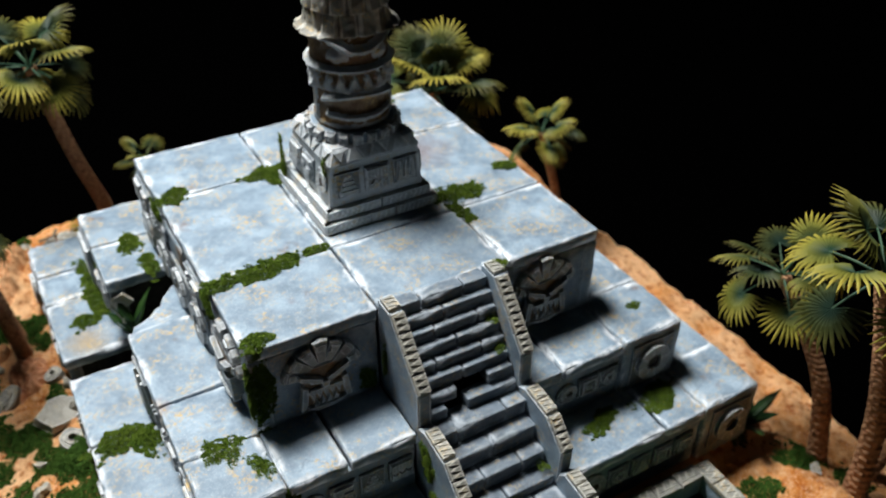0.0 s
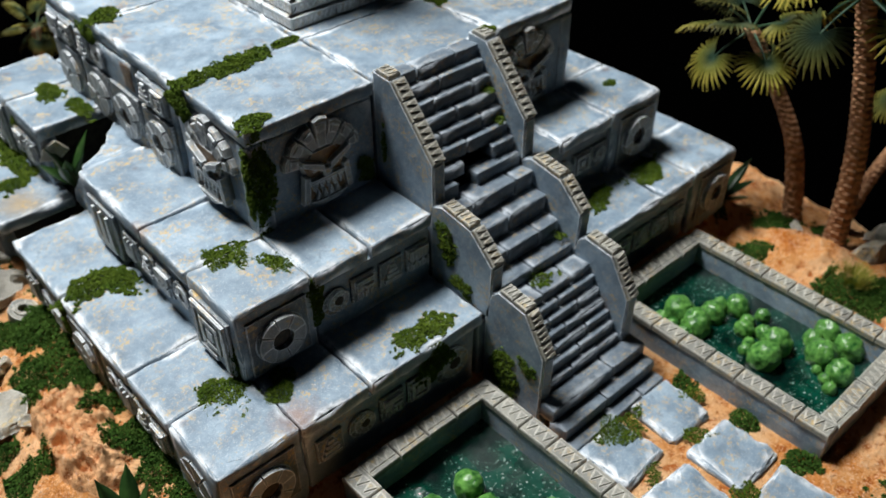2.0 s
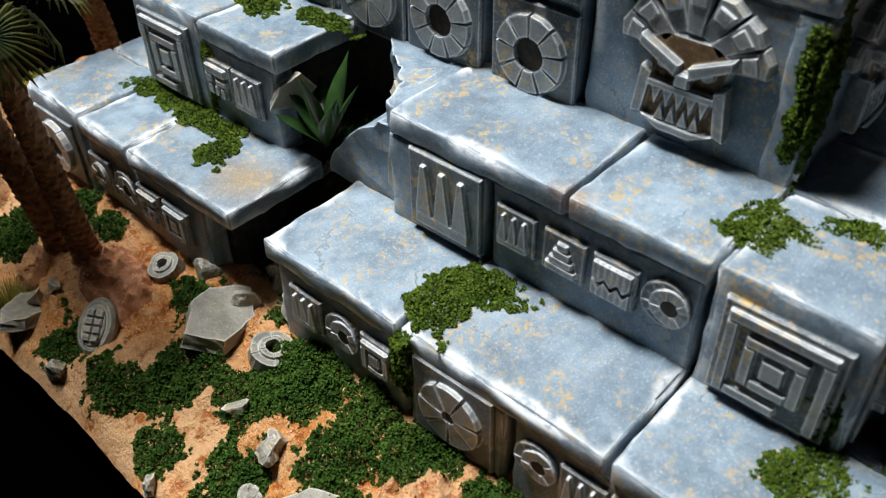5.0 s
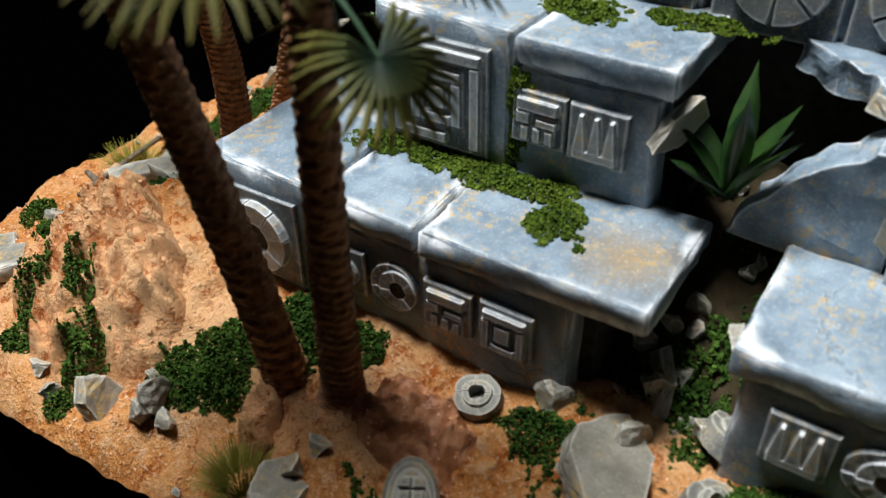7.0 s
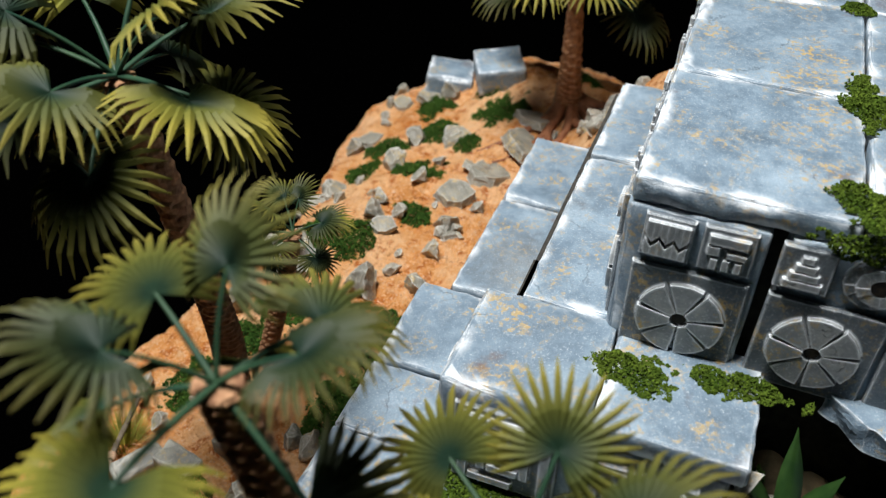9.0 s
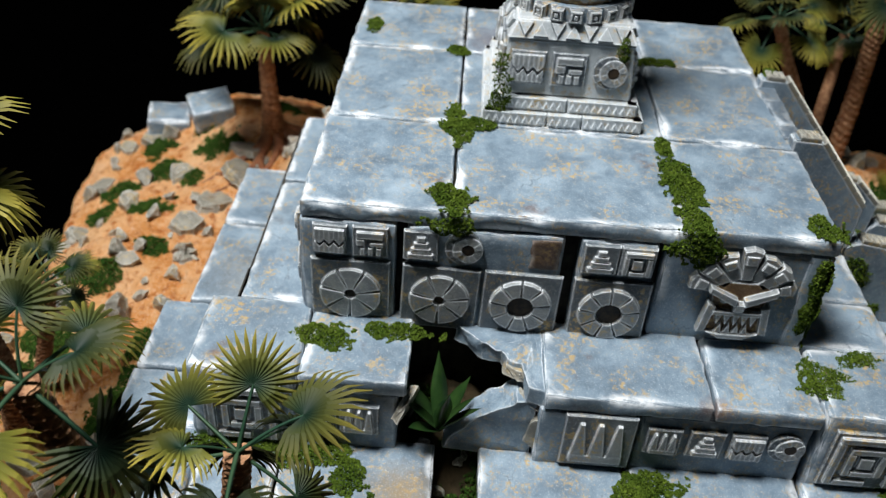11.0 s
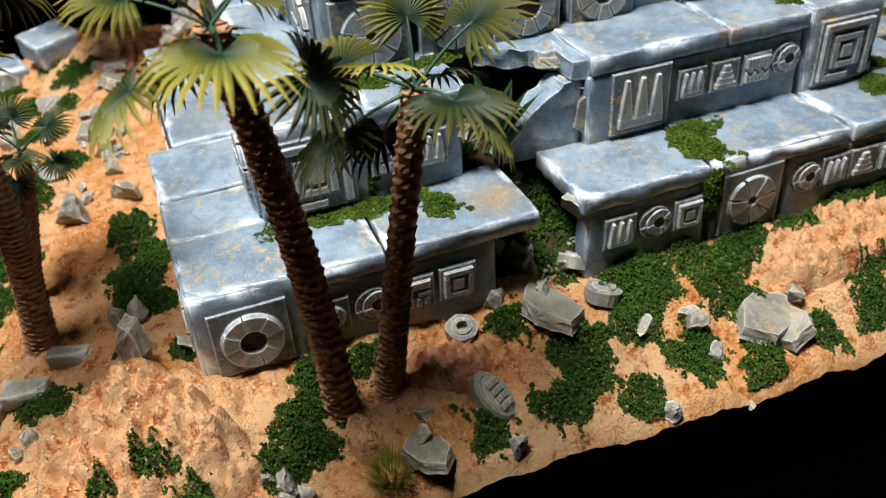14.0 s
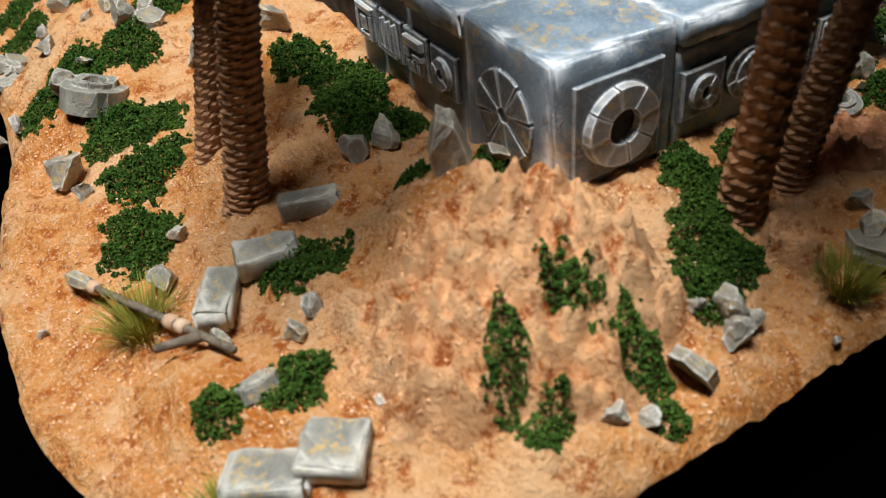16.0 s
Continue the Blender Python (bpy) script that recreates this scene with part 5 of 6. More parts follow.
for k in range(26):
    x, y = r2.uniform(0.052, 0.135), r2.uniform(0.090, 0.150)
    rock(x, y, r2.uniform(0.003, 0.0075), k, z=back_height(x, y) - 0.001, turn=r2.uniform(0, 360), tip=r2.uniform(-30, 30), label="rubble stone on the ruined back slope")

# the ruined back: stones, slabs and crumbs strewn down the sand
placed = 0
while placed < 46:
    x, y = r2.uniform(-0.015, 0.165), r2.uniform(0.150, 0.240)
    if noise.noise(Vector((x * 22, y * 22, 4))) > -0.12:
        s = r2.uniform(0.0022, 0.0075) * (1.2 if x > 0.06 else 0.8)
        rock(x, y, s, placed, placed % 4 == 0, z=max(ground_z(x, y), back_height(x, y) if x < 0.16 and y < 0.16 and x > 0.045 else -1), turn=r2.uniform(0, 360), tip=r2.uniform(-30, 30), label="rubble stone on the ruined back slope")
        placed += 1
for x, y, s, k, tn, tp in ((0.062, 0.158, 0.011, 1, 40, 14), (0.040, 0.163, 0.009, 2, 100, -10), (0.088, 0.150, 0.012, 0, 10, 22), (0.110, 0.152, 0.010, 3, 70, 12)):
    rock(x, y, s, k, True, max(ground_z(x, y), back_height(x, y)), tn, tp, "broken_slab", "broken grey slab sunk in the ruined slope")

# what is left of the wall and of the floor beside the breach
def torn_piece(name, outline, m, thick, label):
    """A piece of masonry with a torn outline, standing in its own plane."""
    bm = bmesh.new()
    prism(bm, outline, -thick, 0.0, 0.0005)
    bm.faces.new([bm.verts.new((x, y, -thick)) for x, y in outline[::-1]])
    bmesh.ops.remove_doubles(bm, verts=bm.verts[:], dist=0.00001)
    bmesh.ops.triangulate(bm, faces=bm.faces[:])
    for _ in range(2):
        bmesh.ops.subdivide_edges(bm, edges=[e for e in bm.edges if e.calc_length() > 0.0016], cuts=1, use_grid_fill=True)
        bmesh.ops.triangulate(bm, faces=bm.faces[:])
    for v in bm.verts:
        q = v.co * 190
        v.co += 0.0011 * Vector((noise.noise(q), noise.noise(q + Vector((5, 0, 0))), noise.noise(q + Vector((0, 9, 0)))))
    bmesh.ops.recalc_face_normals(bm, faces=bm.faces)
    part(name, to_mesh(name, bm, STONE), pyramid, m, label)


torn_piece("torn_block", [(-0.0340, 0.0350), (-0.0050, 0.0350), (-0.0050, 0.0588), (-0.0116, 0.0599), (-0.0156, 0.0562), (-0.0192, 0.0545), (-0.0238, 0.0502), (-0.0305, 0.0425)],
           on_face("L", 0, 0, W2 - 0.0035), 0.010, "wall block with a torn upper edge")
torn_piece("torn_slab", [(-0.0840, 0.0320), (-0.0840, 0.0036), (-0.1125, 0.0036), (-0.1095, 0.0085), (-0.1015, 0.0102), (-0.0990, 0.0150), (-0.0948, 0.0168), (-0.0925, 0.0235), (-0.0872, 0.0282)],
           Matrix.Translation((0, 0, Z2 - 0.0008)), 0.0065, "floor slab broken off along the breach")

# torn ends of the blocks beside the breach
for x, y, z, s, k, tn, tp in ((-0.111, 0.0020, 0.047, 0.0075, 1, 80, 88), (-0.106, 0.006, 0.056, 0.0060, 2, 20, 35), (-0.110, 0.0465, 0.054, 0.0065, 3, 150, 75), (-0.098, 0.010, 0.0625, 0.0075, 0, 40, 5), (-0.138, 0.020, 0.030, 0.0060, 2, 10, 60)):
    rock(x, y, s, k, True, z, tn, tp, "broken_slab", "jagged broken slab leaning in the breach")

# ---------- loose stones on the sand ----------
CORNER_STONES = [(-0.1796, 0.1297, 0.0050), (-0.1844, 0.1315, 0.0042), (-0.1822, 0.1262, 0.0036), (-0.1760, 0.1340, 0.0034), (-0.1868, 0.1617, 0.0034), (-0.1894, 0.1562, 0.0038), (-0.0892, 0.2428, 0.0016), (-0.1923, 0.1129, 0.0014), (-0.0991, 0.1585, 0.0058), (-0.1276, 0.1453, 0.0046),
                 (-0.0351, 0.2246, 0.0085), (-0.0527, 0.2230, 0.0042), (-0.1281, 0.2118, 0.0036), (-0.0966, 0.2153, 0.0046), (-0.0860, 0.2080, 0.0030), (-0.1619, 0.1938, 0.0015), (-0.1626, 0.1982, 0.0015), (-0.1361, 0.1990, 0.0040), (-0.1350, 0.1945, 0.0030), (-0.0261, 0.1751, 0.0090), (-0.0983, 0.1651, 0.0056)]
SIDE_STONES = [(-0.1668, 0.0115, 0.0050), (-0.1673, -0.0050, 0.0044), (-0.1795, -0.0077, 0.0055), (-0.1925, 0.0172, 0.0036), (-0.1900, 0.0659, 0.0042), (-0.1447, 0.0528, 0.0050), (-0.1296, 0.0366, 0.0064), (-0.1974, -0.0092, 0.0018), (-0.1806, 0.0903, 0.0044), (-0.1433, 0.0352, 0.0050), (-0.1726, -0.0411, 0.0048), (-0.1701, -0.0049, 0.0052),
               (-0.1360, 0.0230, 0.0052), (-0.1750, 0.0880, 0.0036), (0.0180, 0.1600, 0.0073), (-0.0220, 0.1550, 0.0070), (-0.0020, 0.2150, 0.0058), (0.1730, -0.2100, 0.0110), (0.1590, -0.1760, 0.0040), (0.1900, -0.2050, 0.0100), (0.1820, -0.2220, 0.0080)]
for k, (x, y, s) in enumerate(CORNER_STONES + SIDE_STONES):
    rock(x, y, s, k, turn=k * 47.0, tip=(k * 31) % 40 - 20)
for k, (x, y, s, tp) in enumerate([(-0.1519, 0.0369, 0.0115, 14), (-0.1848, 0.0906, 0.0080, 8), (-0.1799, -0.0334, 0.0095, 24), (-0.1300, 0.0370, 0.0075, 62), (-0.1762, -0.0276, 0.0110, 10), (-0.1850, 0.1426, 0.0068, 58)]):
    rock(x, y, s, k, True, turn=k * 71.0, tip=tp, name="stone_shard", label="flat jagged shard of grey paving lying on the sand")
stander = rock(-0.1290, 0.1570, 0.0080, 1, True, turn=60, tip=84, name="standing_shard", label="pointed grey stone shard standing upright in moss")
stander.matrix_basis = pose(-0.1320, 0.1600, ground_z(-0.1320, 0.1600) + 0.0065, 84, 6, 238) @ Matrix.Diagonal((0.0048, 0.0095, 0.0080, 1))
for x, y, l, w, h, tn, tp in ((-0.1055, 0.1812, 0.0140, 0.0062, 0.0055, 69, 6), (-0.1135, 0.1955, 0.0140, 0.0080, 0.0060, 79, -5), (-0.1165, 0.2083, 0.0160, 0.0078, 0.0060, -29, 4), (-0.1610, 0.2161, 0.0160, 0.0105, 0.0055, 57, 5),
                              (-0.1655, 0.2049, 0.0110, 0.0120, 0.0055, -39, -4), (0.1560, 0.2100, 0.0260, 0.0240, 0.0130, 15, 5), (0.1450, 0.1800, 0.0240, 0.0240, 0.0130, 25, -6)):
    brick_stone(x, y, l, w, h, tn, tp)


def ring_stone(x, y, s, turn, tip):
    """A fallen carved stone with a drilled hole."""
    bm = bmesh.new()
    ring_of(bm, 0, 0, s * 0.36, s, 0, s * 0.75, 10, 0.0)
    ring_of(bm, 0, 0, s * 0.36, s * 0.62, s * 0.7, s * 0.90, 10, 0.03)
    ring_of(bm, 0, 0, 0.0, s * 0.40, 0, s * 0.30, 8, 0.0)
    for v in bm.verts:
        v.co *= 1 + 0.10 * noise.noise(v.co * 300 + Vector((x * 100, 0, 0)))
    ob = new("carved_stone", to_mesh("carved_stone", bm, PALE))
    ob.matrix_basis = pose(x, y, ground_z(x, y) - s * 0.1, tip, tip * 0.4, turn)
    tagged(ob, "fallen round carved stone with a drilled hole", "stone", "fallen carved stones")


for a in ((-0.1509, 0.0175, 0.0062, 10, 18), (-0.1493, 0.0660, 0.0050, 60, -16), (-0.1370, 0.0200, 0.0060, 30, 34), (-0.1448, 0.2103, 0.0042, 80, 30), (-0.0150, 0.2100, 0.0095, 0, 18)):
    ring_stone(*a)


def toothed_stone(x, y):
    bm = bmesh.new()
    prism(bm, [(0.0085 * math.cos(2 * math.pi * k / 18), 0.0055 * math.sin(2 * math.pi * k / 18)) for k in range(18)], -0.003, 0.0040, 0.0012)
    prism(bm, [(0.0060 * math.cos(2 * math.pi * k / 18), 0.0034 * math.sin(2 * math.pi * k / 18)) for k in range(18)], 0.0035, 0.0046, 0.0003)
    for q in (-1, 1):
        for k in range(4):
            xx = -0.0036 + 0.0024 * k
            bar(bm, xx - 0.0009, q * 0.0013 - 0.0011, xx + 0.0009, q * 0.0013 + 0.0011, 0.0042, 0.0056, 0.0003)
    ob = new("carved_stone", to_mesh("carved_stone", bm, PALE))
    ob.matrix_basis = pose(x, y, surface_z(x, y) + 0.001, 4, -38, 30)
    tagged(ob, "oval carved stone with a row of square teeth", "stone", "fallen carved stones")


toothed_stone(-0.1735, 0.0670)


# ---------- small left-behind things ----------
def tube(points, radii, n=8):
    pts = [Vector(p) for p in points]
    verts, faces = [], []
    for j, (p, r) in enumerate(zip(pts, radii)):
        d = (pts[min(j + 1, len(pts) - 1)] - pts[max(j - 1, 0)]).normalized()
        a = d.cross(Vector((0, 0, 1)))
        a = a.normalized() if a.length > 1e-4 else Vector((1, 0, 0))
        b = a.cross(d)
        for i in range(n):
            t = 2 * math.pi * i / n
            verts.append(p + (a * math.cos(t) + b * math.sin(t)) * r)
    for j in range(len(pts) - 1):
        for i in range(n):
            faces.append((j * n + i, j * n + (i + 1) % n, (j + 1) * n + (i + 1) % n, (j + 1) * n + i))
    faces.append(tuple(range(n))[::-1])
    faces.append(tuple((len(pts) - 1) * n + i for i in range(n)))
    return verts, faces


a, b = Vector((-0.0769, 0.2341, ground_z(-0.0769, 0.2341) + 0.0025)), Vector((-0.1355, 0.2112, ground_z(-0.1355, 0.2112) + 0.0030))
spear = thing("spear", a, "weathered wooden spear lying on the sand, bound with cord", "spear")
part("shaft", array_mesh("shaft", *tube([a.lerp(b, f) for f in (0.18, 0.4, 0.6, 0.8, 1.0)], [0.0008, 0.0009, 0.0009, 0.0009, 0.0008]), WOOD, True), spear)
part("spearhead", array_mesh("spearhead", *tube([a.lerp(b, f) for f in (0.0, 0.07, 0.15, 0.20)], [0.0002, 0.0021, 0.0019, 0.0009], 6), RUBBLE), spear, label="chipped grey stone point")
for f in (0.19, 0.66, 0.72):
    c = a.lerp(b, f)
    part("binding", array_mesh("binding", *tube([c, c + (b - a).normalized() * 0.0022], [0.0017, 0.0016], 8), CLAY, True), spear, label="tan cord binding")
c0 = a.lerp(b, 0.84)
part("cross_piece", array_mesh("cross_piece", *tube([c0, c0 + Vector((0.003, 0.009, -0.001))], [0.0012, 0.0009]), WOOD, True), spear)


# roots spreading from the swollen palm
r3 = random.Random(5)
for k in range(13):
    az = radians(150 + 12 * k + r3.uniform(-8, 8))
    pts = []
    x, y = 0.126, 0.139
    for j in range(9):
        pts.append((x, y, max(ground_z(x, y), back_height(x, y) if 0.045 < x < 0.16 and y < 0.16 else -1) + 0.0016 - 0.0003 * j + 0.007 * math.exp(-j * 0.9)))
        az += r3.uniform(-0.28, 0.28)
        x, y = x + 0.0075 * math.cos(az), y + 0.0075 * math.sin(az)
    ob = new("root", array_mesh("root", *tube(pts, [0.0030 - 0.0003 * j for j in range(9)]), ROOT, True))
    tagged(ob, "reddish-brown palm root snaking over the ground", "root", "roots of the swollen palm")


# grass tufts
def tuft(x, y, radius, count, seed):
    r = random.Random(seed)
    verts, faces = [], []
    z0 = surface_z(x, y) - 0.0005
    for k in range(count):
        a, d = r.uniform(0, 6.283), radius * 0.5 * math.sqrt(r.random())
        bx, by = x + d * math.cos(a), y + d * math.sin(a)
        out = r.uniform(0.2, 0.9)
        l = radius * r.uniform(0.7, 1.2)
        w = 0.00016
        px, py = -math.sin(a) * w, math.cos(a) * w
        i = len(verts)
        for f in (0.0, 0.5, 1.0):
            ex, ey, ez = bx + math.cos(a) * l * out * f, by + math.sin(a) * l * out * f, z0 + l * f * (1.15 - 0.45 * out * f)
            verts += [(ex - px * (1 - f * 0.8), ey - py * (1 - f * 0.8), ez), (ex + px * (1 - f * 0.8), ey + py * (1 - f * 0.8), ez)]
        faces += [(i, i + 1, i + 3, i + 2), (i + 2, i + 3, i + 5, i + 4)]
    tagged(new("grass_tuft", array_mesh("grass_tuft", verts, faces, TUFT)), "yellow-green tuft of static grass on the sand", "grass", "grass tufts", "stuff")


for k, (x, y, s) in enumerate(((-0.1066, 0.2235, 0.0095), (-0.1850, 0.1020, 0.0075), (0.140, -0.215, 0.0090), (0.120, -0.290, 0.0110), (-0.162, 0.225, 0.0060), (0.150, -0.300, 0.0100))):
    tuft(x, y, s, 420, k)


# ---------- moss ----------
def flakes(name, spots, size, mat, label, seed):
    """Crumbs of flock: spots are (place, normal) pairs; one joined object."""
    r = np.random.RandomState(seed)
    n = len(spots)
    base = np.array([[1, 1, 1], [1, -1, -1], [-1, 1, -1], [-1, -1, 1]], float) * 0.6
    q = r.normal(size=(n, 4))
    q /= np.linalg.norm(q, axis=1)[:, None]
    w, x, y, z = q.T
    rot = np.stack([1 - 2 * (y * y + z * z), 2 * (x * y - z * w), 2 * (x * z + y * w), 2 * (x * y + z * w), 1 - 2 * (x * x + z * z), 2 * (y * z - x * w),
                    2 * (x * z - y * w), 2 * (y * z + x * w), 1 - 2 * (x * x + y * y)], 1).reshape(n, 3, 3)
    sizes = size * r.uniform(0.55, 1.35, n)
    verts = np.einsum("nij,kj->nki", rot, base) * sizes[:, None, None] + np.array(spots)[:, None, :]
    faces = (np.arange(n)[:, None, None] * 4 + np.array([[0, 1, 2], [0, 3, 1], [0, 2, 3], [1, 3, 2]])[None]).reshape(-1, 3)
    return tagged(new(name, array_mesh(name, verts.reshape(-1, 3), faces, mat)), label, "moss", kind="stuff")


def blotch(r, cx, cy, ru, rv, turn, density, seed):
    """Random places inside a ragged patch, with the depth towards its middle."""
    out = []
    c, s = math.cos(turn), math.sin(turn)
    for _ in range(int(4 * ru * rv * density)):
        u, v = r.uniform(-1.25, 1.25), r.uniform(-1.25, 1.25)
        d = math.hypot(u, v)
        x, y = cx + c * u * ru - s * v * rv, cy + s * u * ru + c * v * rv
        p = Vector((x * 130, y * 130, seed))
        edge = 0.98 + 0.60 * noise.noise(p) + 0.40 * noise.noise(p * 2.9) + 0.22 * noise.noise(p * 7)
        if d < edge:
            out.append((x, y, min(1.0, (edge - d) * 1.6)))
    return out


r4 = random.Random(77)
stone_spots = []
TOP_MOSS = [(-0.0760, 0.0370, Z3, 0.0085, 0.0065, 0.2), (-0.0290, 0.0370, Z3, 0.0130, 0.0045, 0.1), (-0.0280, 0.0310, Z3, 0.0045, 0.0100, 0.2), (0.0330, 0.0380, Z3, 0.0060, 0.0050, 0.5), (0.0420, -0.0260, Z3, 0.0150, 0.0065, -0.1), (0.0370, -0.0420, Z3, 0.0045, 0.0100, 0.1),
            (-0.0780, -0.0380, Z3, 0.0080, 0.0050, 0.1), (-0.0560, -0.0370, Z3, 0.0160, 0.0060, 0.15), (-0.0330, -0.0350, Z3, 0.0090, 0.0025, 0.0), (-0.0770, -0.0790, Z3, 0.0075, 0.0050, 0.2), (0.0270, -0.0860, 0.1150, 0.0040, 0.0030, 0.0), (0.0760, -0.0150, Z3, 0.0085, 0.0040, -0.3), (0.0520, 0.0760, Z3, 0.0080, 0.0040, 0.0)]
TIER_MOSS = [(-0.0985, -0.0850, Z2, 0.0085, 0.0085, 0.4), (-0.0880, -0.0980, Z2, 0.0040, 0.0090, 0.2), (-0.0960, 0.0760, Z2, 0.0060, 0.0110, 0.0), (-0.0920, 0.0500, Z2, 0.0040, 0.0120, 0.0), (-0.1310, -0.0280, Z1, 0.0150, 0.0070, 0.2), (-0.1200, -0.0350, Z1, 0.0060, 0.0100, 0.0),
             (-0.1230, -0.1130, Z1, 0.0085, 0.0100, 0.5), (-0.1060, -0.1230, Z1, 0.0100, 0.0050, 0.6), (-0.0520, -0.1360, Z1, 0.0130, 0.0060, 0.0), (0.0950, -0.1260, Z1, 0.0130, 0.0070, 0.2), (0.0620, -0.1250, Z1, 0.0120, 0.0050, 0.3), (-0.1190, 0.0820, Z1, 0.0050, 0.0200, 0.0),
             (-0.1280, 0.0620, Z1, 0.0080, 0.0060, 0.5), (-0.1170, 0.1080, Z1, 0.0050, 0.0120, 0.3), (0.1000, -0.0950, Z1 + 0.0310, 0.0060, 0.0030, 0.0)]
for k, (x, y, z, ru, rv, tn) in enumerate(TOP_MOSS + TIER_MOSS):
    for px, py, d in blotch(r4, x, y, ru, rv, tn, 14.0e6, k * 3.3):
        stone_spots.append((px, py, z + r4.uniform(0, 0.0016) * d + 0.0002))
# hanging moss: side, u, z, out, half sizes
for k, (side, u, z, out, ru, rv) in enumerate((("F", -0.0790, 0.0900, W3 - 0.0008, 0.0050, 0.0200), ("L", 0.0800, 0.0900, W3 - 0.0008, 0.0025, 0.0180), ("L", 0.0400, 0.1050, W3 + 0.001, 0.0090, 0.0060), ("L", -0.0370, 0.1070, W3 + 0.001, 0.0090, 0.0035), ("F", -0.0830, 0.0560, W2, 0.0040, 0.0090),
                                              ("L", 0.1080, 0.0480, W2 + 0.001, 0.0035, 0.0110), ("F", -0.0520, 0.0270, W1 + 0.001, 0.0100, 0.0080), ("L", 0.0270, 0.0240, W1 + 0.001, 0.0040, 0.0110), ("L", -0.0790, 0.0520, W2, 0.0030, 0.0100), ("F", -0.0280, 0.0850, W3 + 0.004, 0.0010, 0.0100), ("F", -0.0340, 0.0760, W3, 0.0035, 0.0080))):
    ux, nn = (Vector(v) for v in FACES[side])
    for pu, pz, d in blotch(r4, u, z, ru, rv, 0, 14.0e6, 50 + k * 2.1):
        p = ux * pu + nn * (out + r4.uniform(0, 0.0014) * d) + Vector((0, 0, pz))
        stone_spots.append(tuple(p))
# moss on the stair cheeks and on the pedestal
for k, (x, y, z, ry_, rz_) in enumerate(((-XO, -0.122, 0.058, 0.0060, 0.0085), (-XO, -0.155, 0.012, 0.0070, 0.0120), (-XO, -0.167, 0.024, 0.0050, 0.0050), (-XO, -0.130, 0.042, 0.0060, 0.0040), (-0.0245, 0.0230, 0.1230, 0.0040, 0.0120), (PX - 0.0225, -0.018, 0.140, 0.0020, 0.006))):
    for py, pz, d in blotch(r4, y, z, ry_, rz_, 0, 7.0e6, 90 + k * 1.9):
        stone_spots.append((x - 0.0002 - r4.uniform(0, 0.0009) * d, py, pz))
for k, (x, y, z, s) in enumerate(((0.000, -0.1490, Z1 + 0.004, 0.0050), (0.018, -0.1040, 0.0860, 0.0030), (0.018, -0.0960, 0.0960, 0.0025), (-0.004, -0.1960, -0.001, 0.0090), (-0.012, -0.2180, -0.002, 0.0050), (0.016, -0.2180, -0.002, 0.0060), (0.030, -0.2060, -0.002, 0.0050), (0.004, -0.2460, -0.002, 0.0070), (0.018, -0.1380, 0.0480, 0.0030))):
    for px, py, d in blotch(r4, x, y, s * 1.3, s * 0.8, k, 8.0e6, 120 + k * 1.9):
        stone_spots.append((px, py, z + r4.uniform(0, 0.0014) * d))
flakes("moss", stone_spots, 0.00043, MOSS, "bright green flock moss in the joints of the stones", 3)

CORNER_MOSS = [(-0.0769, 0.2156, 0.0110), (-0.1205, 0.1905, 0.0090), (-0.1471, 0.2037, 0.0078), (-0.1462, 0.2185, 0.0062), (-0.1711, 0.1604, 0.0055), (-0.1746, 0.1755, 0.0062), (-0.1803, 0.1519, 0.0055), (-0.1837, 0.1738, 0.0046), (-0.1662, 0.1213, 0.0086), (-0.1746, 0.1284, 0.0074), (-0.1503, 0.1139, 0.0070), (-0.1212, 0.1624, 0.0062),
               (-0.0651, 0.1510, 0.0105), (-0.0766, 0.1560, 0.0090), (-0.1273, 0.1480, 0.0050), (-0.0559, 0.2068, 0.0108), (-0.0316, 0.2090, 0.0101), (0.0044, 0.2094, 0.0115), (0.0004, 0.1944, 0.0099), (-0.1907, 0.1534, 0.0038), (-0.0816, 0.1594, 0.0100), (-0.0930, 0.1540, 0.0090), (-0.0450, 0.1560, 0.0090), (-0.1559, 0.1120, 0.0100), (-0.0391, 0.2018, 0.0100)]
SIDE_MOSS = [(-0.1724, 0.1210, 0.0080), (-0.1837, 0.0713, 0.0090), (-0.1829, 0.0473, 0.0095), (-0.1671, 0.0340, 0.0115), (-0.1531, 0.0514, 0.0079), (-0.1862, 0.0227, 0.0085), (-0.1891, -0.0183, 0.0100), (-0.1790, -0.0006, 0.0100), (-0.1500, 0.0045, 0.0125), (-0.1607, -0.0208, 0.0100), (-0.1845, -0.0440, 0.0100), (-0.1439, -0.0432, 0.0105),
             (-0.1512, 0.0966, 0.0066), (-0.1400, 0.0463, 0.0063), (-0.1515, 0.0023, 0.0125), (-0.1771, -0.0044, 0.0080), (-0.1689, -0.0254, 0.0095), (-0.1487, -0.0359, 0.0086), (-0.1474, -0.0597, 0.0085), (-0.1475, -0.0895, 0.0089), (-0.1455, -0.1045, 0.0095), (-0.1473, -0.0183, 0.0090), (-0.1731, 0.0349, 0.0090), (-0.1628, 0.0130, 0.0100), (-0.1480, -0.0825, 0.0100), (-0.1456, -0.1200, 0.0123), (-0.1830, -0.0640, 0.0100)]
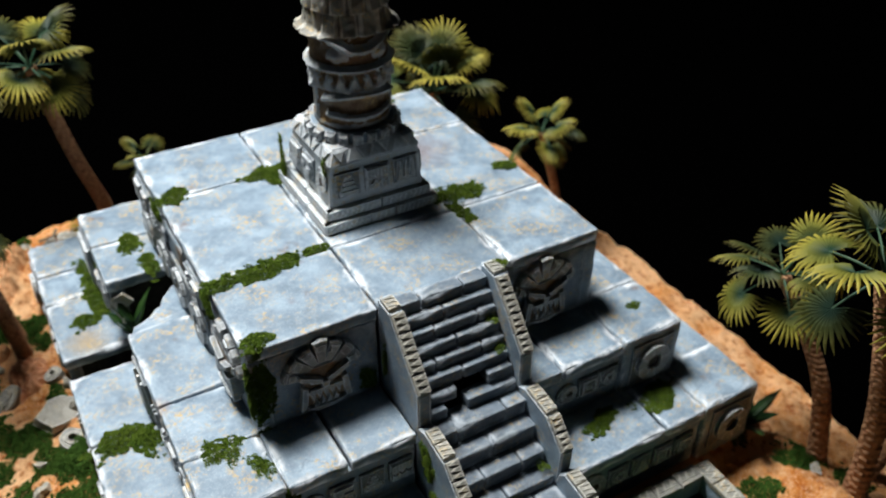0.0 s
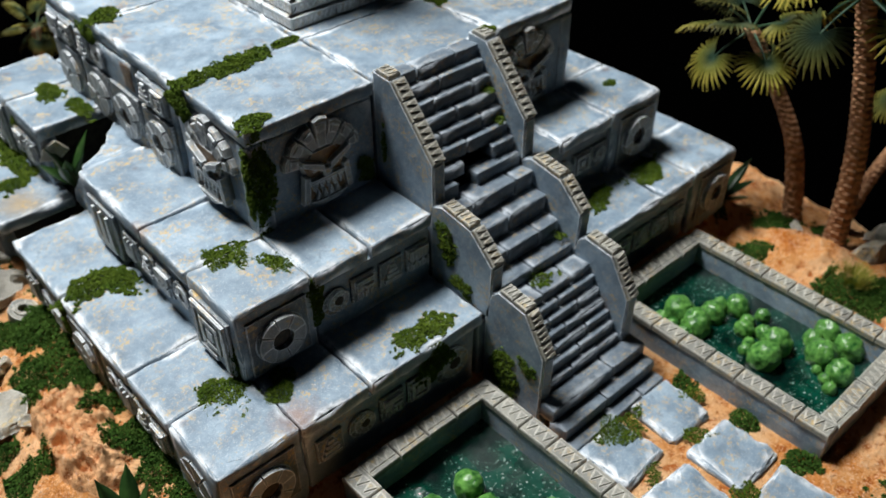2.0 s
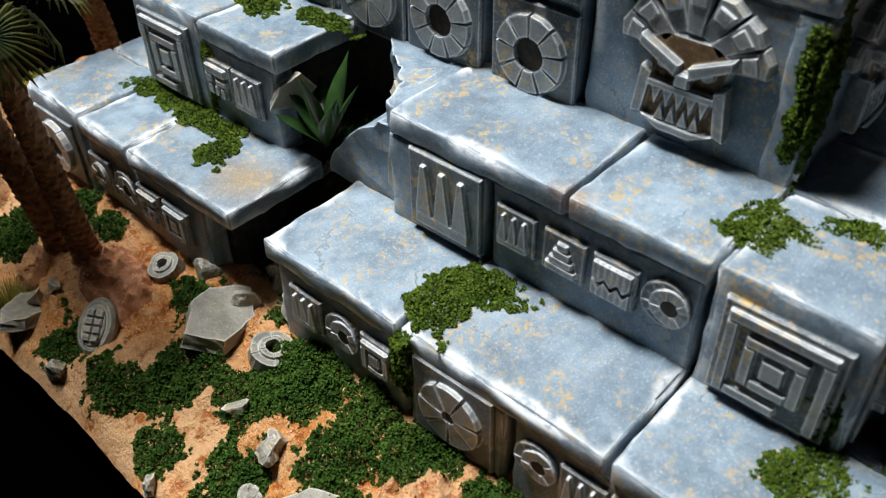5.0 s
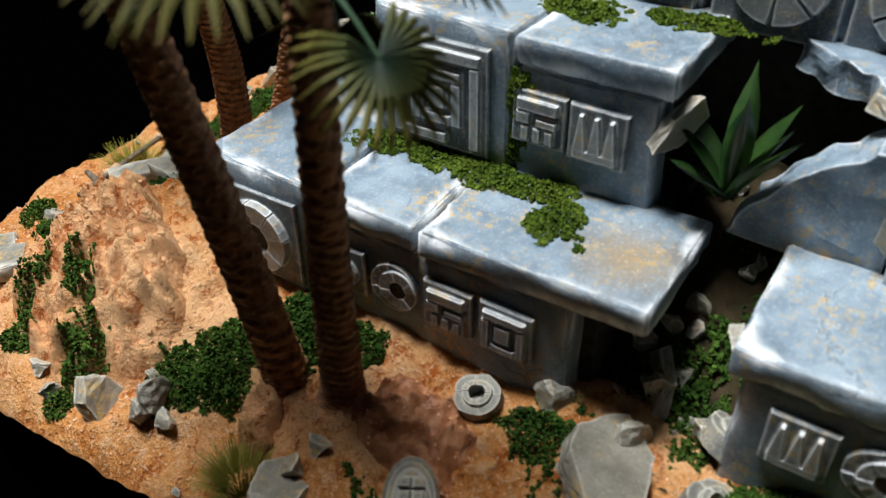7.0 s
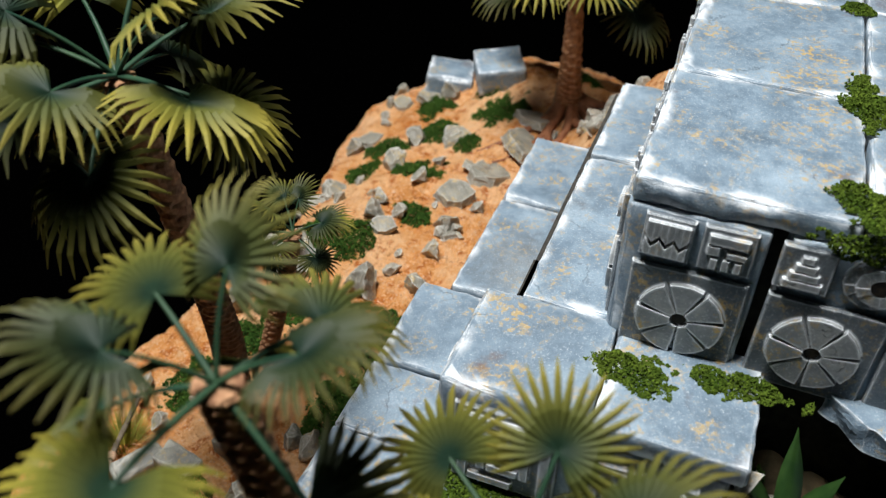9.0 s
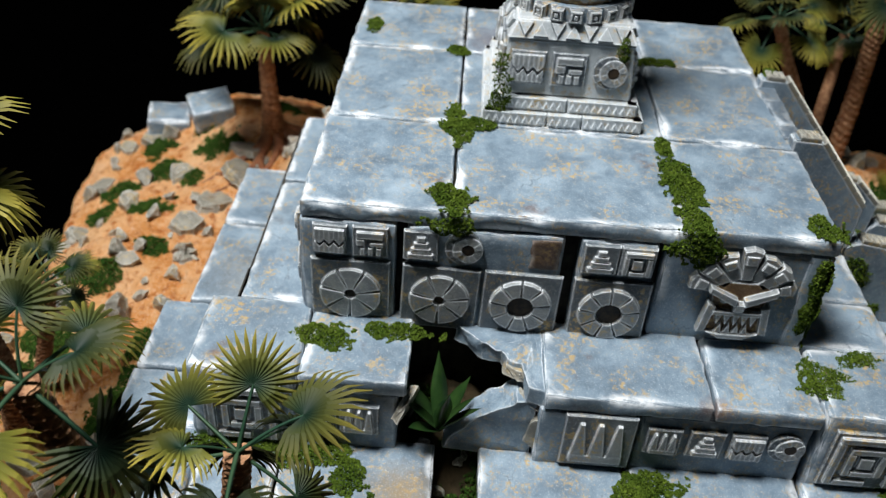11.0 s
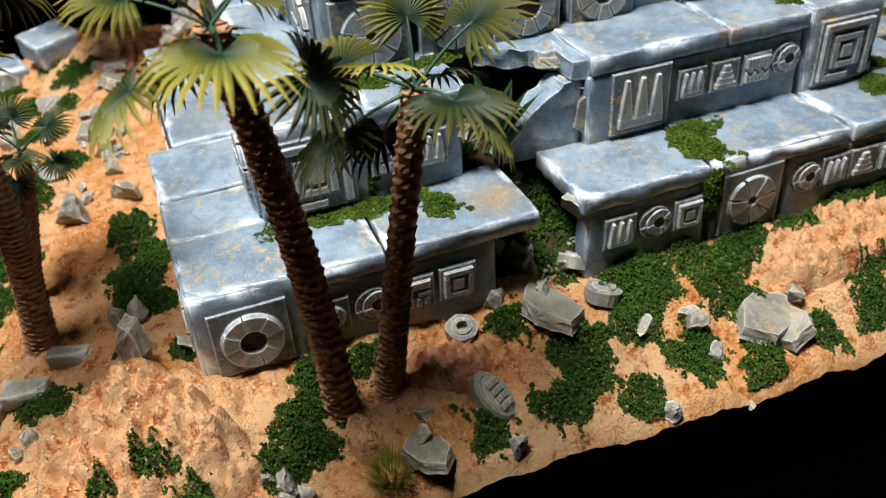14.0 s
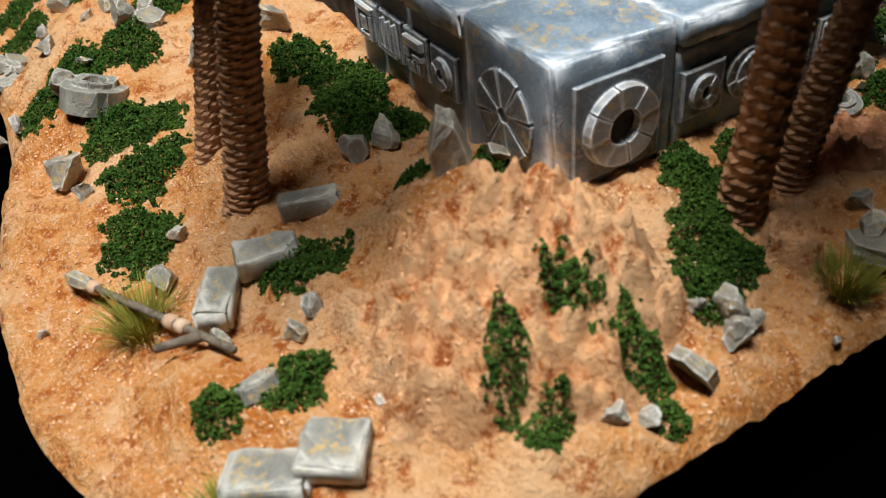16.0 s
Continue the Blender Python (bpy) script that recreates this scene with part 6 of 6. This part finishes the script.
BACK_MOSS = [(0.0355, -0.2000, 0.0060), (0.0355, -0.2260, 0.0060), (0.0345, -0.2520, 0.0070), (-0.1560, -0.1340, 0.0100), (0.134, -0.219, 0.0150), (0.160, -0.165, 0.0124), (0.140, -0.136, 0.0121), (0.148, -0.231, 0.0150), (0.128, -0.170, 0.0100), (-0.120, -0.158, 0.0130), (-0.109, -0.165, 0.0090), (0.038, -0.295, 0.0200), (0.116, -0.310, 0.0160), (0.158, -0.284, 0.0160), (0.160, 0.140, 0.0120), (0.120, 0.170, 0.0120), (-0.188, -0.100, 0.0120),
             (0.176, -0.186, 0.0110), (0.060, 0.190, 0.0110), (0.100, 0.196, 0.0100), (0.128, 0.208, 0.0110), (0.085, 0.215, 0.0100), (0.140, 0.182, 0.0090), (0.060, 0.218, 0.0090), (0.024, 0.177, 0.0080), (0.088, 0.176, 0.0070), (-0.001, 0.222, 0.0090)]
ground_spots = []
r5 = random.Random(99)
for k, (x, y, s) in enumerate(CORNER_MOSS + SIDE_MOSS + BACK_MOSS):
    for px, py, d in blotch(r5, x, y, s * 1.0, s * 0.85, k * 1.1, 13.0e6, 200 + k * 1.7):
        if edge_inside(px, py) > 0.002 and max(abs(px), abs(py)) > 0.1425:
            z = surface_z(px, py)
            if -0.150 < px < -0.08 and 0 < py < 0.055:
                z = max(z, gap_height(px, py))
            ground_spots.append((px, py, z + r5.uniform(0, 0.0034) * d ** 0.7))
flakes("ground_moss", ground_spots, 0.00046, GROUND_MOSS, "dark green flock scattered in patches on the sand", 4)
gap_spots = []
for k, (x, y, s) in enumerate(((-0.128, 0.012, 0.008), (-0.118, 0.022, 0.009), (-0.135, 0.028, 0.009), (-0.105, 0.006, 0.006), (-0.100, 0.026, 0.008), (-0.140, 0.010, 0.008), (-0.128, 0.036, 0.008), (-0.092, 0.044, 0.007))):
    for px, py, d in blotch(r5, x, y, s, s, k, 5.0e6, 300 + k):
        gap_spots.append((px, py, gap_height(px, py) + 0.001 + r5.uniform(0, 0.003) * d))
flakes("breach_moss", gap_spots, 0.00062, GROUND_MOSS, "dark green flock growing over the collapsed wall", 6)

# ---------- grit on the sand ----------
grit = []
while len(grit) < 24000:
    x, y = r5.uniform(-0.206, 0.210), r5.uniform(-0.335, 0.246)
    if edge_inside(x, y) > 0.003 and (abs(x) > 0.146 or abs(y) > 0.146) and not (abs(x) < 0.11 and -0.26 < y < -0.14):
        if noise.noise(Vector((x * 30, y * 30, 9))) > -0.15:
            grit.append((x, y, surface_z(x, y) + 0.0001))
tagged(flakes("grit", grit, 0.00040, GRIT, "tan grit strewn over the sand", 8), category="gravel")
